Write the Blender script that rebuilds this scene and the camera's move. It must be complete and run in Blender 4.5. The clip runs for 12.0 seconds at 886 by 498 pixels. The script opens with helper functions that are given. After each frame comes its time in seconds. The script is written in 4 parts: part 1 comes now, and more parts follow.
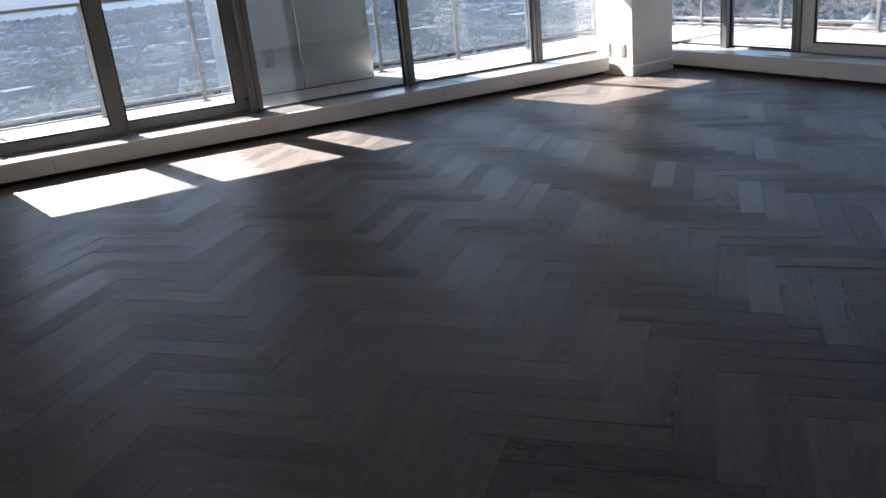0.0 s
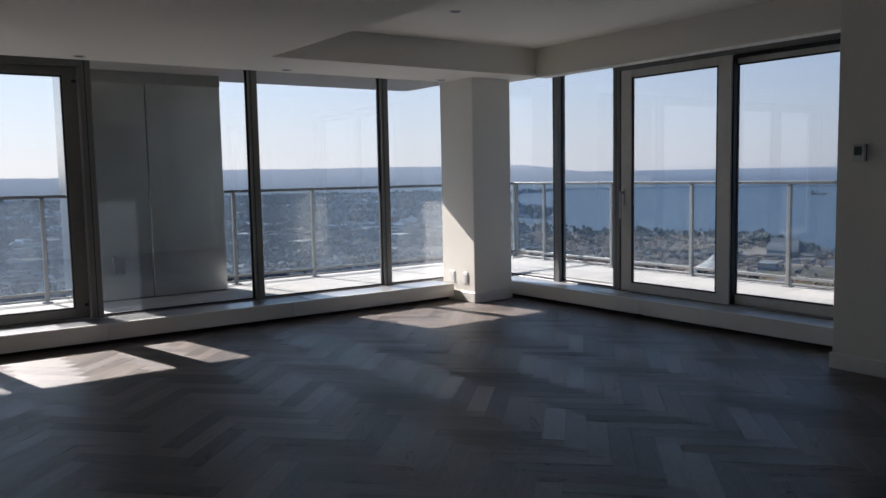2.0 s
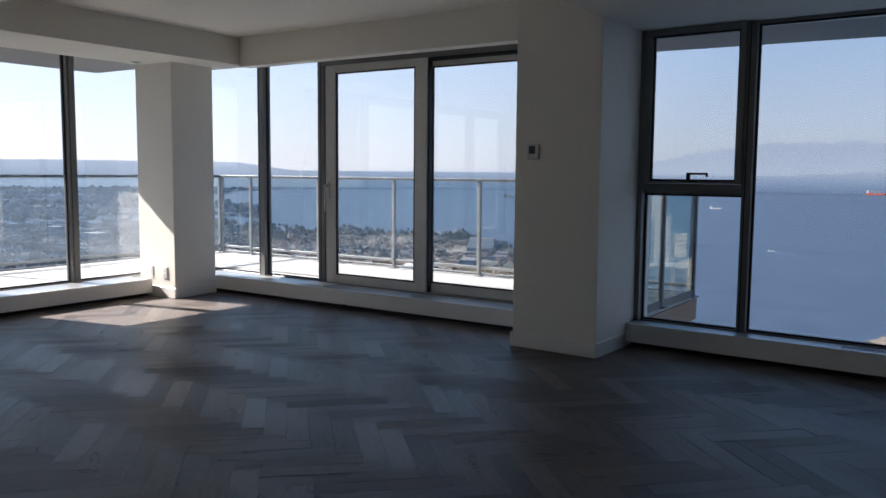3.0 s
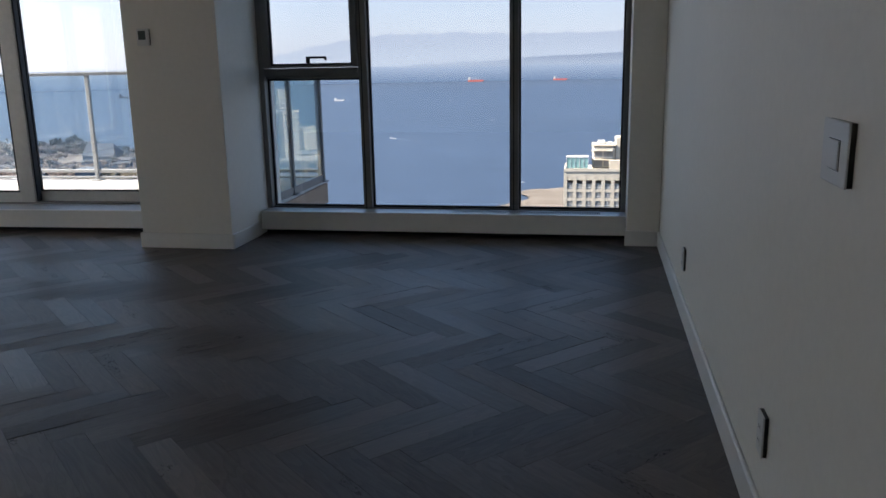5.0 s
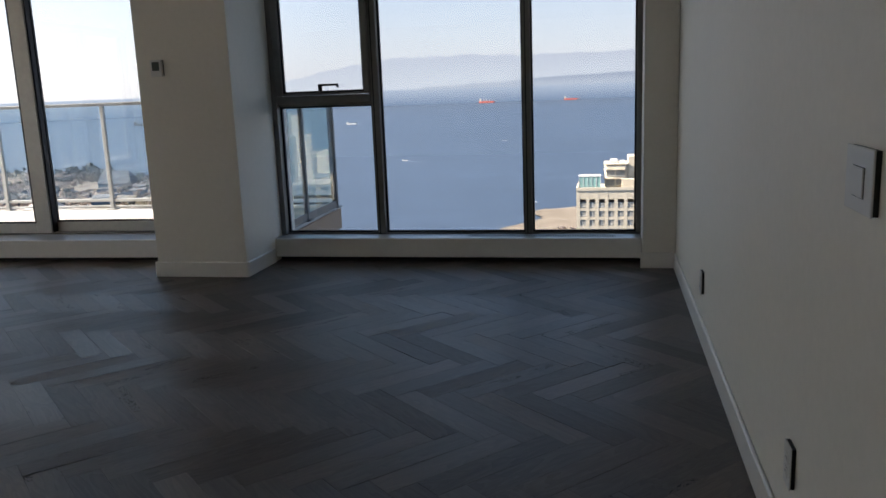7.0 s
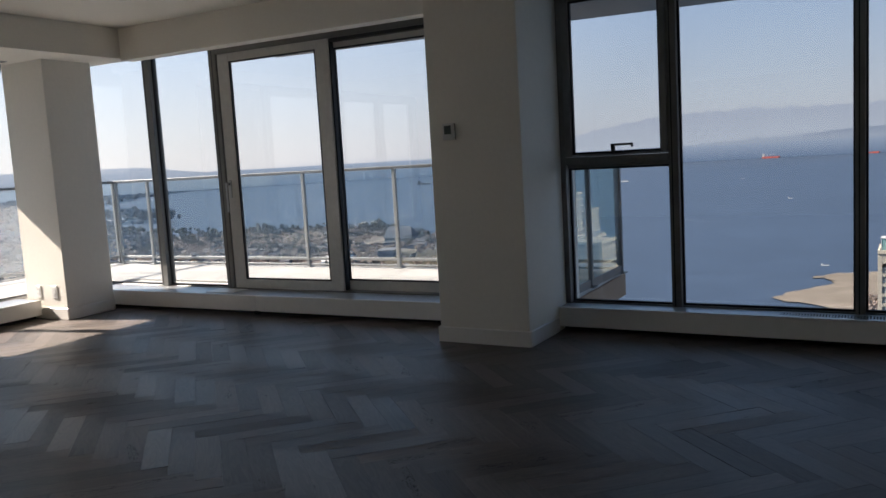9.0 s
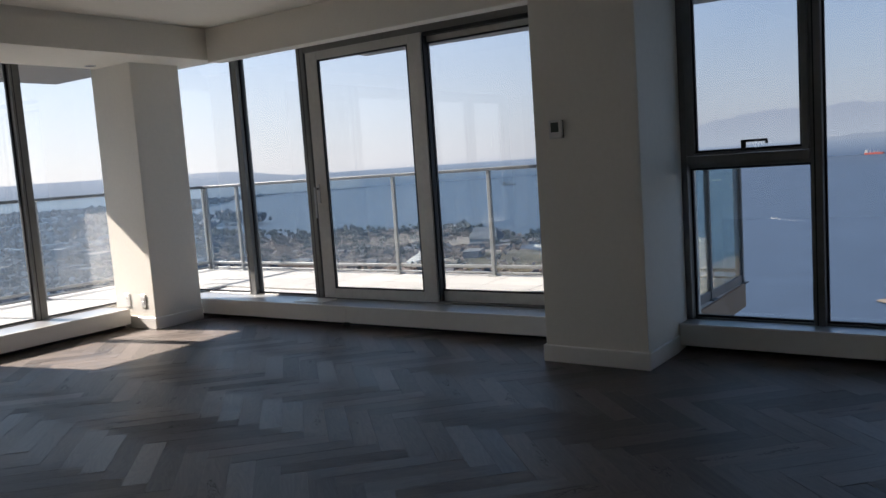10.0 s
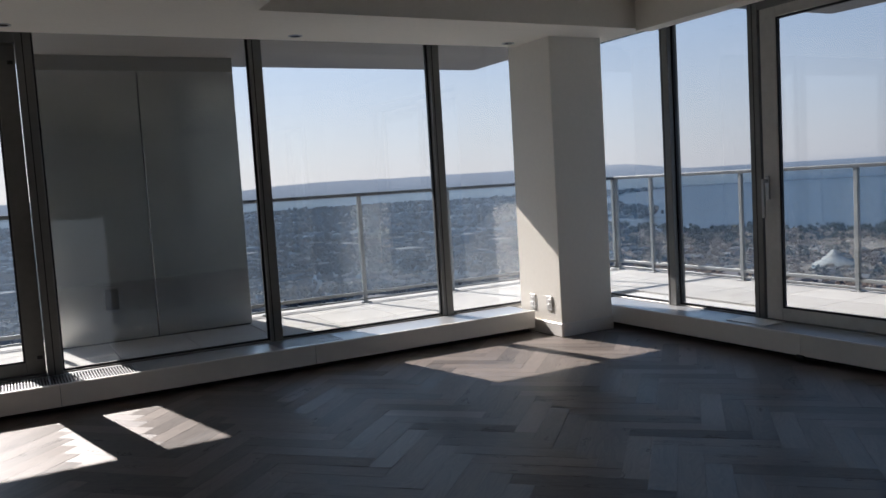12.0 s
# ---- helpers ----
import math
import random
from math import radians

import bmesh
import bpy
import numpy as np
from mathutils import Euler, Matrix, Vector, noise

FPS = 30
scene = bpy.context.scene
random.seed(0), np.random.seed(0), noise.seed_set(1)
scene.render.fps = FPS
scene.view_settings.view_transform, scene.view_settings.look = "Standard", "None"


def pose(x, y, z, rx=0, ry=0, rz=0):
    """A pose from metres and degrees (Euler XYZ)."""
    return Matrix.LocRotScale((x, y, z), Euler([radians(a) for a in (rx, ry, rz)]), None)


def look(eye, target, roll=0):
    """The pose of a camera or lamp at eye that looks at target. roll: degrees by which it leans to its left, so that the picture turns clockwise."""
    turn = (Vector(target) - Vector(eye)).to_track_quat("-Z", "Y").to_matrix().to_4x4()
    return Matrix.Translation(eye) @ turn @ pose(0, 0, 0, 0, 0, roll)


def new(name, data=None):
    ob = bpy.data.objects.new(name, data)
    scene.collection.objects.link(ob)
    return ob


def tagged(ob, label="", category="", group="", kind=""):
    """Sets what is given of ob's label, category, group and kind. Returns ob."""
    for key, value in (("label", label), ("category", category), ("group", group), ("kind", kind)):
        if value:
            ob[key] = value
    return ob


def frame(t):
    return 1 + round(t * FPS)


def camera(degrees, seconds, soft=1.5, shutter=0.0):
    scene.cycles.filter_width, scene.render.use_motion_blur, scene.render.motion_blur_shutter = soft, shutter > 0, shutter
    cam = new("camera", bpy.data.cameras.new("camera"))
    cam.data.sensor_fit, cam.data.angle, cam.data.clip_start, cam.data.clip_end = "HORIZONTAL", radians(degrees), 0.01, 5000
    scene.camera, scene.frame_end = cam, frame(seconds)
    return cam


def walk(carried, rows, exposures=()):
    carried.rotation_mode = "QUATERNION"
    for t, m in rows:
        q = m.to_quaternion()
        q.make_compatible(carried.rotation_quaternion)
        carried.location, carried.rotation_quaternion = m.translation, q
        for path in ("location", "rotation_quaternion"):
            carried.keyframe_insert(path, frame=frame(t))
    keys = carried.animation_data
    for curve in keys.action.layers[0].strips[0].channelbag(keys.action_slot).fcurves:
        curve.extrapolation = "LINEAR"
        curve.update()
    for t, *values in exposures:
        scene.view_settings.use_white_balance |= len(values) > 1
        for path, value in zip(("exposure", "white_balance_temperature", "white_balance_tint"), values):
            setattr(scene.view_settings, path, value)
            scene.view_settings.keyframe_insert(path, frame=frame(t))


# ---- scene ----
cam = camera(57.4, 12.0)
PATH = [
    (0, (-0.261, -5.558, 1.35), (-1.984, -4.803, 0.673), -5.9),
    (0.5, (-0.134, -5.408, 1.369), (-1.896, -4.709, 0.731), -2.6),
    (1, (-0.05, -5.426, 1.355), (-1.845, -4.693, 0.863), -2.1),
    (1.5, (-0.02, -5.423, 1.392), (-1.825, -4.589, 1.171), -2.0),
    (2, (0.045, -5.382, 1.412), (-1.614, -4.28, 1.228), -1.1),
    (2.5, (0.103, -5.329, 1.385), (-1.36, -3.977, 1.209), -0.4),
    (3, (0.116, -5.349, 1.346), (-1.06, -3.742, 1.156), 0.5),
    (3.5, (0.13, -5.38, 1.355), (-0.749, -3.599, 1.118), -0.7),
    (3.7, (0.122, -5.363, 1.317), (-0.64, -3.532, 1.057), -0.9),
    (5.3, (0.144, -5.357, 1.274), (-0.199, -3.446, 0.796), -1.1),
    (5.5, (0.144, -5.355, 1.27), (-0.197, -3.446, 0.779), -1.1),
    (6, (0.141, -5.354, 1.272), (-0.215, -3.449, 0.778), -1.3),
    (6.5, (0.138, -5.355, 1.286), (-0.237, -3.45, 0.805), -1.8),
    (7, (0.131, -5.331, 1.301), (-0.263, -3.41, 0.908), -2.2),
    (7.5, (0.137, -5.279, 1.306), (-0.315, -3.351, 1.028), -2.4),
    (7.7, (0.128, -5.266, 1.307), (-0.478, -3.377, 1.052), -2.9),
    (9.3, (-0.249, -4.905, 1.322), (-1.259, -3.193, 1.101), -3.3),
    (9.5, (-0.321, -4.859, 1.322), (-1.338, -3.15, 1.107), -3.3),
    (10, (-0.522, -4.592, 1.332), (-1.704, -2.991, 1.125), -4.0),
    (10.5, (-0.773, -4.444, 1.318), (-2.178, -3.034, 1.124), -4.8),
    (11, (-1.063, -4.255, 1.305), (-2.527, -2.905, 1.116), -3.9),
    (11.5, (-1.343, -4.105, 1.335), (-2.969, -2.955, 1.152), -4.2),
    (12, (-1.61, -4.006, 1.32), (-3.395, -3.12, 1.158), -3.5),
]
walk(cam, [(t, look(eye, target, roll)) for t, eye, target, roll in PATH],
     exposures=[(0.0, 2.6, 6250, 14), (0.5, 3.05, 6350, 14), (1.0, 2.3, 6200, 14), (1.5, 1.45, 6150, 14), (2.0, 1.6, 6150, 14), (2.5, 1.78, 6200, 14), (3.0, 2.08, 6200, 14), (3.5, 2.08, 6150, 14), (5.5, 2.65, 6700, 14), (6.5, 2.65, 6950, 14), (7.5, 2.5, 7200, 14), (9.5, 1.87, 6600, 14), (10.0, 1.93, 6550, 14), (10.5, 1.9, 6450, 14), (11.0, 1.76, 6350, 14), (11.5, 1.65, 6300, 14), (12.0, 1.42, 6250, 14)])

# ---- world, sun ----
SUN_WAY = Vector((0.992, 0.2555, -0.728)).normalized()
world = bpy.data.worlds.new("sky_world")
scene.world = world
world.use_nodes = True
wn, wl = world.node_tree.nodes, world.node_tree.links
sky = wn.new("ShaderNodeTexSky")
sky.sky_type = "NISHITA"
sky.sun_disc = False
sky.sun_elevation = math.asin(-SUN_WAY.z)
sky.sun_rotation = math.atan2(-SUN_WAY.x, -SUN_WAY.y)
sky.altitude = 100
sky.air_density, sky.dust_density, sky.ozone_density = 1.0, 0.7, 3.0
wn["Background"].inputs["Strength"].default_value = 0.061
haze = wn.new("ShaderNodeMix")
haze.data_type = "RGBA"
# thick near the horizon, thinner overhead
height, thin = wn.new("ShaderNodeSeparateXYZ"), wn.new("ShaderNodeMapRange")
way = wn.new("ShaderNodeTexCoord").outputs["Generated"]
wl.new(way, height.inputs[0]), wl.new(height.outputs["Z"], thin.inputs["Value"])
thin.inputs["From Min"].default_value, thin.inputs["From Max"].default_value = 0.0, 0.5
thin.inputs["To Min"].default_value, thin.inputs["To Max"].default_value = 0.93, 0.45
wl.new(thin.outputs[0], haze.inputs["Factor"])
# the haze glows whiter towards the sun
glow, toward, side = wn.new("ShaderNodeMix"), wn.new("ShaderNodeMapRange"), wn.new("ShaderNodeVectorMath")
glow.data_type, side.operation = "RGBA", "DOT_PRODUCT"
wl.new(way, side.inputs[0])
side.inputs[1].default_value = -SUN_WAY
toward.inputs["From Min"].default_value, toward.inputs["From Max"].default_value = 0.1, 0.85
wl.new(side.outputs["Value"], toward.inputs["Value"])
wl.new(toward.outputs[0], glow.inputs["Factor"])
glow.inputs["A"].default_value, glow.inputs["B"].default_value = (2.2, 2.4, 2.85, 1), (6.0, 5.9, 5.9, 1)
# bluer and deeper a hand's breadth above the horizon
deep, rise = wn.new("ShaderNodeMix"), wn.new("ShaderNodeMapRange")
deep.data_type, deep.blend_type = "RGBA", "MULTIPLY"
rise.inputs["From Min"].default_value, rise.inputs["From Max"].default_value = 0.01, 0.28
wl.new(height.outputs["Z"], rise.inputs["Value"]), wl.new(rise.outputs[0], deep.inputs["Factor"])
deep.inputs["B"].default_value = (0.40, 0.60, 0.86, 1)
wl.new(glow.outputs["Result"], deep.inputs["A"])
wl.new(deep.outputs["Result"], haze.inputs["B"])
wl.new(sky.outputs[0], haze.inputs["A"])
wl.new(haze.outputs["Result"], wn["Background"].inputs["Color"])
sun = new("sun", bpy.data.lights.new("sun", "SUN"))
sun.data.energy, sun.data.angle, sun.data.color = 3.9, radians(0.5), (1.0, 0.93, 0.84)
sun.matrix_world = look((-30, -8, 25), Vector((-30, -8, 25)) + SUN_WAY)


# ---- materials ----
def material(name, color, rough=0.6, metal=0.0, grain=0.0, scale=8.0, bump=0.0, stain=0.0, stain_scale=0.8, spec=0.5, per_piece=0.0):
    """A surface with fine grain, broad stains and relief, in world-size coordinates."""
    m = bpy.data.materials.new(name)
    m.use_nodes = True
    n, k = m.node_tree.nodes, m.node_tree.links
    b = n["Principled BSDF"]
    b.inputs["Base Color"].default_value = (*color, 1)
    b.inputs["Roughness"].default_value, b.inputs["Metallic"].default_value = rough, metal
    b.inputs["Specular IOR Level"].default_value = spec
    co = n.new("ShaderNodeTexCoord").outputs["Object"]
    value = None
    for amount, sc, det in ((grain, scale, 6.0), (stain, stain_scale, 3.0)):
        if not amount:
            continue
        t = n.new("ShaderNodeTexNoise")
        t.inputs["Scale"].default_value, t.inputs["Detail"].default_value = sc, det
        k.new(co, t.inputs["Vector"])
        r = n.new("ShaderNodeMapRange")
        r.inputs["From Min"].default_value, r.inputs["From Max"].default_value = 0.25, 0.75
        r.inputs["To Min"].default_value, r.inputs["To Max"].default_value = 1 - amount, 1 + amount
        k.new(t.outputs["Fac"], r.inputs["Value"])
        if value is None:
            value = r.outputs[0]
        else:
            q = n.new("ShaderNodeMath")
            q.operation = "MULTIPLY"
            k.new(value, q.inputs[0]), k.new(r.outputs[0], q.inputs[1])
            value = q.outputs[0]
    if per_piece:
        o, g = n.new("ShaderNodeObjectInfo"), n.new("ShaderNodeNewGeometry")
        a = n.new("ShaderNodeMath")
        a.operation = "ADD"
        k.new(o.outputs["Random"], a.inputs[0]), k.new(g.outputs["Random Per Island"], a.inputs[1])
        f = n.new("ShaderNodeMath")
        f.operation = "FRACT"
        k.new(a.outputs[0], f.inputs[0])
        r = n.new("ShaderNodeMapRange")
        r.inputs["To Min"].default_value, r.inputs["To Max"].default_value = 1 - per_piece, 1 + per_piece
        k.new(f.outputs[0], r.inputs["Value"])
        if value is None:
            value = r.outputs[0]
        else:
            q = n.new("ShaderNodeMath")
            q.operation = "MULTIPLY"
            k.new(value, q.inputs[0]), k.new(r.outputs[0], q.inputs[1])
            value = q.outputs[0]
    if value is not None:
        v = n.new("ShaderNodeVectorMath")
        v.operation = "SCALE"
        v.inputs[0].default_value = color
        k.new(value, v.inputs["Scale"])
        k.new(v.outputs[0], b.inputs["Base Color"])
    if bump:
        t = n.new("ShaderNodeTexNoise")
        t.inputs["Scale"].default_value, t.inputs["Detail"].default_value = scale * 3, 4.0
        k.new(co, t.inputs["Vector"])
        h = n.new("ShaderNodeBump")
        h.inputs["Strength"].default_value, h.inputs["Distance"].default_value = bump, 0.01
        k.new(t.outputs["Fac"], h.inputs["Height"])
        k.new(h.outputs[0], b.inputs["Normal"])
    return m


def glass_material(name, tint, least, film, film_tint=(0.64, 0.79, 1.0)):
    """A clear pane: see-through with a mirror gloss that grows towards grazing views, and a thin translucent film that
    stands in for haze over the view.
    """
    m = bpy.data.materials.new(name)
    m.use_nodes = True
    n, k = m.node_tree.nodes, m.node_tree.links
    n.remove(n["Principled BSDF"])
    clear, gloss, mix = n.new("ShaderNodeBsdfTransparent"), n.new("ShaderNodeBsdfGlossy"), n.new("ShaderNodeMixShader")
    clear.inputs["Color"].default_value = (*tint, 1)
    gloss.inputs["Roughness"].default_value = 0.0
    lw = n.new("ShaderNodeLayerWeight")
    p = n.new("ShaderNodeMath")
    p.operation, p.inputs[1].default_value = "POWER", 5.0
    k.new(lw.outputs["Facing"], p.inputs[0])
    a = n.new("ShaderNodeMath")
    a.operation, a.inputs[1].default_value, a.inputs[2].default_value = "MULTIPLY_ADD", 0.6, least
    k.new(p.outputs[0], a.inputs[0])
    k.new(a.outputs[0], mix.inputs[0]), k.new(clear.outputs[0], mix.inputs[1]), k.new(gloss.outputs[0], mix.inputs[2])
    # Sun-catching film added to veil the far view like haze.
    haze_film, veil = n.new("ShaderNodeBsdfTranslucent"), n.new("ShaderNodeMixShader")
    haze_film.inputs["Color"].default_value = (*film_tint, 1)
    t = n.new("ShaderNodeTexNoise")
    t.inputs["Scale"].default_value, t.inputs["Detail"].default_value = 1.3, 5.0
    k.new(n.new("ShaderNodeTexCoord").outputs["Object"], t.inputs["Vector"])
    s = n.new("ShaderNodeMapRange")
    s.inputs["From Min"].default_value, s.inputs["From Max"].default_value = 0.3, 0.7
    s.inputs["To Min"].default_value, s.inputs["To Max"].default_value = film * 0.75, film * 1.25
    k.new(t.outputs["Fac"], s.inputs["Value"])
    k.new(s.outputs[0], veil.inputs[0]), k.new(mix.outputs[0], veil.inputs[1]), k.new(haze_film.outputs[0], veil.inputs[2])
    k.new(veil.outputs[0], n["Material Output"].inputs["Surface"])
    return m


def wood_material():
    """Grey-brown stained oak boards: each its own tone, long grain, cathedral figure, brushed sheen."""
    m = bpy.data.materials.new("stained_oak")
    m.use_nodes = True
    n, k = m.node_tree.nodes, m.node_tree.links
    b = n["Principled BSDF"]

    def node(kind, **inputs):
        x = n.new(kind)
        for key, val in inputs.items():
            x.inputs[key.replace("_", " ")].default_value = val
        return x

    def maths(op, a, c):
        x = n.new("ShaderNodeMath")
        x.operation = op
        for i, val in enumerate((a, c)):
            if isinstance(val, (int, float)):
                x.inputs[i].default_value = val
            else:
                k.new(val, x.inputs[i])
        return x.outputs[0]

    rnd = maths("FRACT", maths("ADD", n.new("ShaderNodeObjectInfo").outputs["Random"], n.new("ShaderNodeNewGeometry").outputs["Random Per Island"]), 0)
    rnd2 = maths("FRACT", maths("MULTIPLY", rnd, 17.3), 0)
    uv = n.new("ShaderNodeUVMap").outputs["UV"]
    shift = n.new("ShaderNodeCombineXYZ")
    k.new(maths("MULTIPLY", rnd, 91.0), shift.inputs[0]), k.new(maths("MULTIPLY", rnd, 37.0), shift.inputs[1])
    at = n.new("ShaderNodeVectorMath")
    k.new(uv, at.inputs[0]), k.new(shift.outputs[0], at.inputs[1])
    long = n.new("ShaderNodeMapping")
    long.inputs["Scale"].default_value = (2.2, 26.0, 1)
    k.new(at.outputs[0], long.inputs["Vector"])
    fine = node("ShaderNodeTexNoise", Scale=2.0, Detail=8.0, Roughness=0.65, Distortion=0.3)
    k.new(long.outputs[0], fine.inputs["Vector"])
    fig = n.new("ShaderNodeMapping")
    fig.inputs["Scale"].default_value = (1.6, 9.0, 1)
    k.new(at.outputs[0], fig.inputs["Vector"])
    wave = n.new("ShaderNodeTexNoise")
    wave.inputs["Scale"].default_value, wave.inputs["Detail"].default_value, wave.inputs["Distortion"].default_value = 1.0, 2.0, 1.2
    k.new(fig.outputs[0], wave.inputs["Vector"])
    rings = maths("FRACT", maths("MULTIPLY", wave.outputs["Fac"], 9.0), 0)
    ramp = n.new("ShaderNodeValToRGB")
    ramp.color_ramp.elements[0].color, ramp.color_ramp.elements[1].color = (0.0135, 0.0115, 0.0115, 1), (0.206, 0.171, 0.147, 1)
    tone = maths("ADD", maths("MULTIPLY", maths("SUBTRACT", rnd2, 0.12), 0.40), maths("ADD", maths("MULTIPLY", fine.outputs["Fac"], 0.62), maths("MULTIPLY", rings, 0.16)))
    k.new(tone, ramp.inputs[0])
    # dark knots and cracked figure on some of the boards
    spot = n.new("ShaderNodeMapping")
    spot.inputs["Scale"].default_value = (3.4, 11.0, 1)
    k.new(at.outputs[0], spot.inputs["Vector"])
    place = node("ShaderNodeTexNoise", Scale=1.0, Detail=1.0)
    k.new(spot.outputs[0], place.inputs["Vector"])
    crack = n.new("ShaderNodeMapping")
    crack.inputs["Scale"].default_value = (26.0, 75.0, 1)
    k.new(at.outputs[0], crack.inputs["Vector"])
    fleck = node("ShaderNodeTexNoise", Scale=1.0, Detail=3.0, Distortion=2.2)
    k.new(crack.outputs[0], fleck.inputs["Vector"])
    chosen = maths("GREATER_THAN", maths("FRACT", maths("MULTIPLY", rnd, 53.7), 0), 0.72)
    knot = maths("MULTIPLY", maths("MULTIPLY", maths("GREATER_THAN", place.outputs["Fac"], 0.64), maths("GREATER_THAN", fleck.outputs["Fac"], 0.56)), chosen)
    stained = n.new("ShaderNodeMix")
    stained.data_type = "RGBA"
    k.new(maths("MULTIPLY", knot, 0.7), stained.inputs["Factor"]), k.new(ramp.outputs[0], stained.inputs["A"])
    stained.inputs["B"].default_value = (0.006, 0.0055, 0.005, 1)
    k.new(stained.outputs["Result"], b.inputs["Base Color"])
    rough = maths("ADD", maths("MULTIPLY", rnd, 0.10), maths("ADD", maths("MULTIPLY", fine.outputs["Fac"], 0.20), 0.33))
    k.new(maths("ADD", rough, maths("MULTIPLY", knot, 0.2)), b.inputs["Roughness"])
    b.inputs["Specular IOR Level"].default_value = 0.52
    b.inputs["Anisotropic"].default_value = 0.30
    b.inputs["Anisotropic Rotation"].default_value = 0.25
    tang = n.new("ShaderNodeTangent")
    tang.direction_type, tang.uv_map = "UV_MAP", "UVMap"
    k.new(tang.outputs[0], b.inputs["Tangent"])
    h = node("ShaderNodeBump", Strength=0.35, Distance=0.0015)
    k.new(maths("SUBTRACT", maths("ADD", fine.outputs["Fac"], maths("MULTIPLY", rings, 0.25)), maths("MULTIPLY", knot, 0.8)), h.inputs["Height"])
    k.new(h.outputs[0], b.inputs["Normal"])
    return m


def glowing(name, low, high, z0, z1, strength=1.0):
    """Far distance with its haze painted as an even glow, from a colour at its foot to one at its top."""
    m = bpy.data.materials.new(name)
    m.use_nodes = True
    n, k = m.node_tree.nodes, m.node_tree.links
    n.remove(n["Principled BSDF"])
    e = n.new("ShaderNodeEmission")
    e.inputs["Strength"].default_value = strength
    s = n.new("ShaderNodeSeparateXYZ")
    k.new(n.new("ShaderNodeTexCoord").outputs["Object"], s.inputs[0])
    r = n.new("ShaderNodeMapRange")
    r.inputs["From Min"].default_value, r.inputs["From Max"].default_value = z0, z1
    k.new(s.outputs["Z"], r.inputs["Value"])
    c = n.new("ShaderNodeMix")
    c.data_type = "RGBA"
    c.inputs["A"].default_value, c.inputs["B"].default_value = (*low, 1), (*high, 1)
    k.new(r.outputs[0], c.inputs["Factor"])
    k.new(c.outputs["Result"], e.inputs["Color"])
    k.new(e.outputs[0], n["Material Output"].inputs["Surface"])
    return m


PAINT = material("white_wall_paint", (0.88, 0.84, 0.76), 0.55, grain=0.02, scale=30, bump=0.05, stain=0.03, stain_scale=0.7)
CEIL = material("ceiling_paint", (0.87, 0.835, 0.76), 0.8, grain=0.02, scale=40, bump=0.04, stain=0.02)
TRIM = material("trim_paint", (0.86, 0.835, 0.79), 0.35, grain=0.02, scale=20, stain=0.03)
ALU = material("grey_aluminium", (0.62, 0.605, 0.57), 0.40, metal=0.15, grain=0.06, scale=25, stain=0.06, stain_scale=2)
FRAME = material("dark_grey_frame_metal", (0.215, 0.213, 0.205), 0.38, metal=0.35, grain=0.07, scale=25, stain=0.07, stain_scale=2)
ALU_DARK = material("dark_gasket", (0.018, 0.018, 0.02), 0.6, grain=0.1)
SILL = material("anodised_sill", (0.48, 0.49, 0.50), 0.32, metal=0.6, grain=0.05, scale=18, stain=0.05)
STEEL = material("brushed_metal_cladding", (0.62, 0.615, 0.59), 0.22, metal=0.95, grain=0.05, scale=60, stain=0.12, stain_scale=1.6)
PLASTIC = material("white_plastic", (0.74, 0.73, 0.70), 0.4, grain=0.02)
BLACK = material("black_plastic", (0.02, 0.02, 0.02), 0.5, grain=0.05)
SCREEN = material("grey_display", (0.10, 0.12, 0.11), 0.2, grain=0.03)
WOOD = wood_material()
GLASS = glass_material("window_glass", (0.95, 0.965, 0.965), 0.055, 0.007)
RAIL_GLASS = glass_material("rail_glass", (0.93, 0.965, 0.96), 0.03, 0.023)
# Stronger film here, added to lay haze over the park and bay.
WEST_RAIL_GLASS = glass_material("haze_veil_rail_glass", (0.93, 0.965, 0.96), 0.03, 0.11, (0.80, 0.88, 0.92))
PAVER = material("pale_concrete_paver", (0.40, 0.385, 0.365), 0.85, grain=0.08, scale=30, bump=0.3, stain=0.1, stain_scale=1.2, per_piece=0.05)
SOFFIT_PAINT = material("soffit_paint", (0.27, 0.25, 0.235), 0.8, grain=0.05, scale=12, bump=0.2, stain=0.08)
END_GLASS = glass_material("end_rail_glass", (0.80, 0.89, 0.88), 0.085, 0.02)
CONCRETE = material("painted_concrete", (0.50, 0.49, 0.47), 0.8, grain=0.05, scale=12, bump=0.2, stain=0.08)
RAILCAP = material("dark_rail_cap", (0.13, 0.135, 0.14), 0.45, metal=0.4, grain=0.05)
RAILMETAL = material("grey_rail_metal", (0.25, 0.258, 0.262), 0.5, metal=0.3, grain=0.04)
TENT = material("grey_tent_roof", (0.27, 0.265, 0.26), 0.8, grain=0.1, scale=0.4)
TAN = material("tan_balcony_fascia", (0.36, 0.23, 0.15), 0.85, grain=0.05, scale=6, stain=0.08)
CREAM = material("cream_cladding", (0.43, 0.375, 0.295), 0.8, grain=0.05, scale=2, stain=0.06, stain_scale=0.2)
WINDOW_DARK = material("dark_window_glass", (0.22, 0.21, 0.19), 0.3, grain=0.2, scale=0.5)
TEAL = material("teal_glass", (0.20, 0.34, 0.32), 0.2, grain=0.08, scale=0.6)


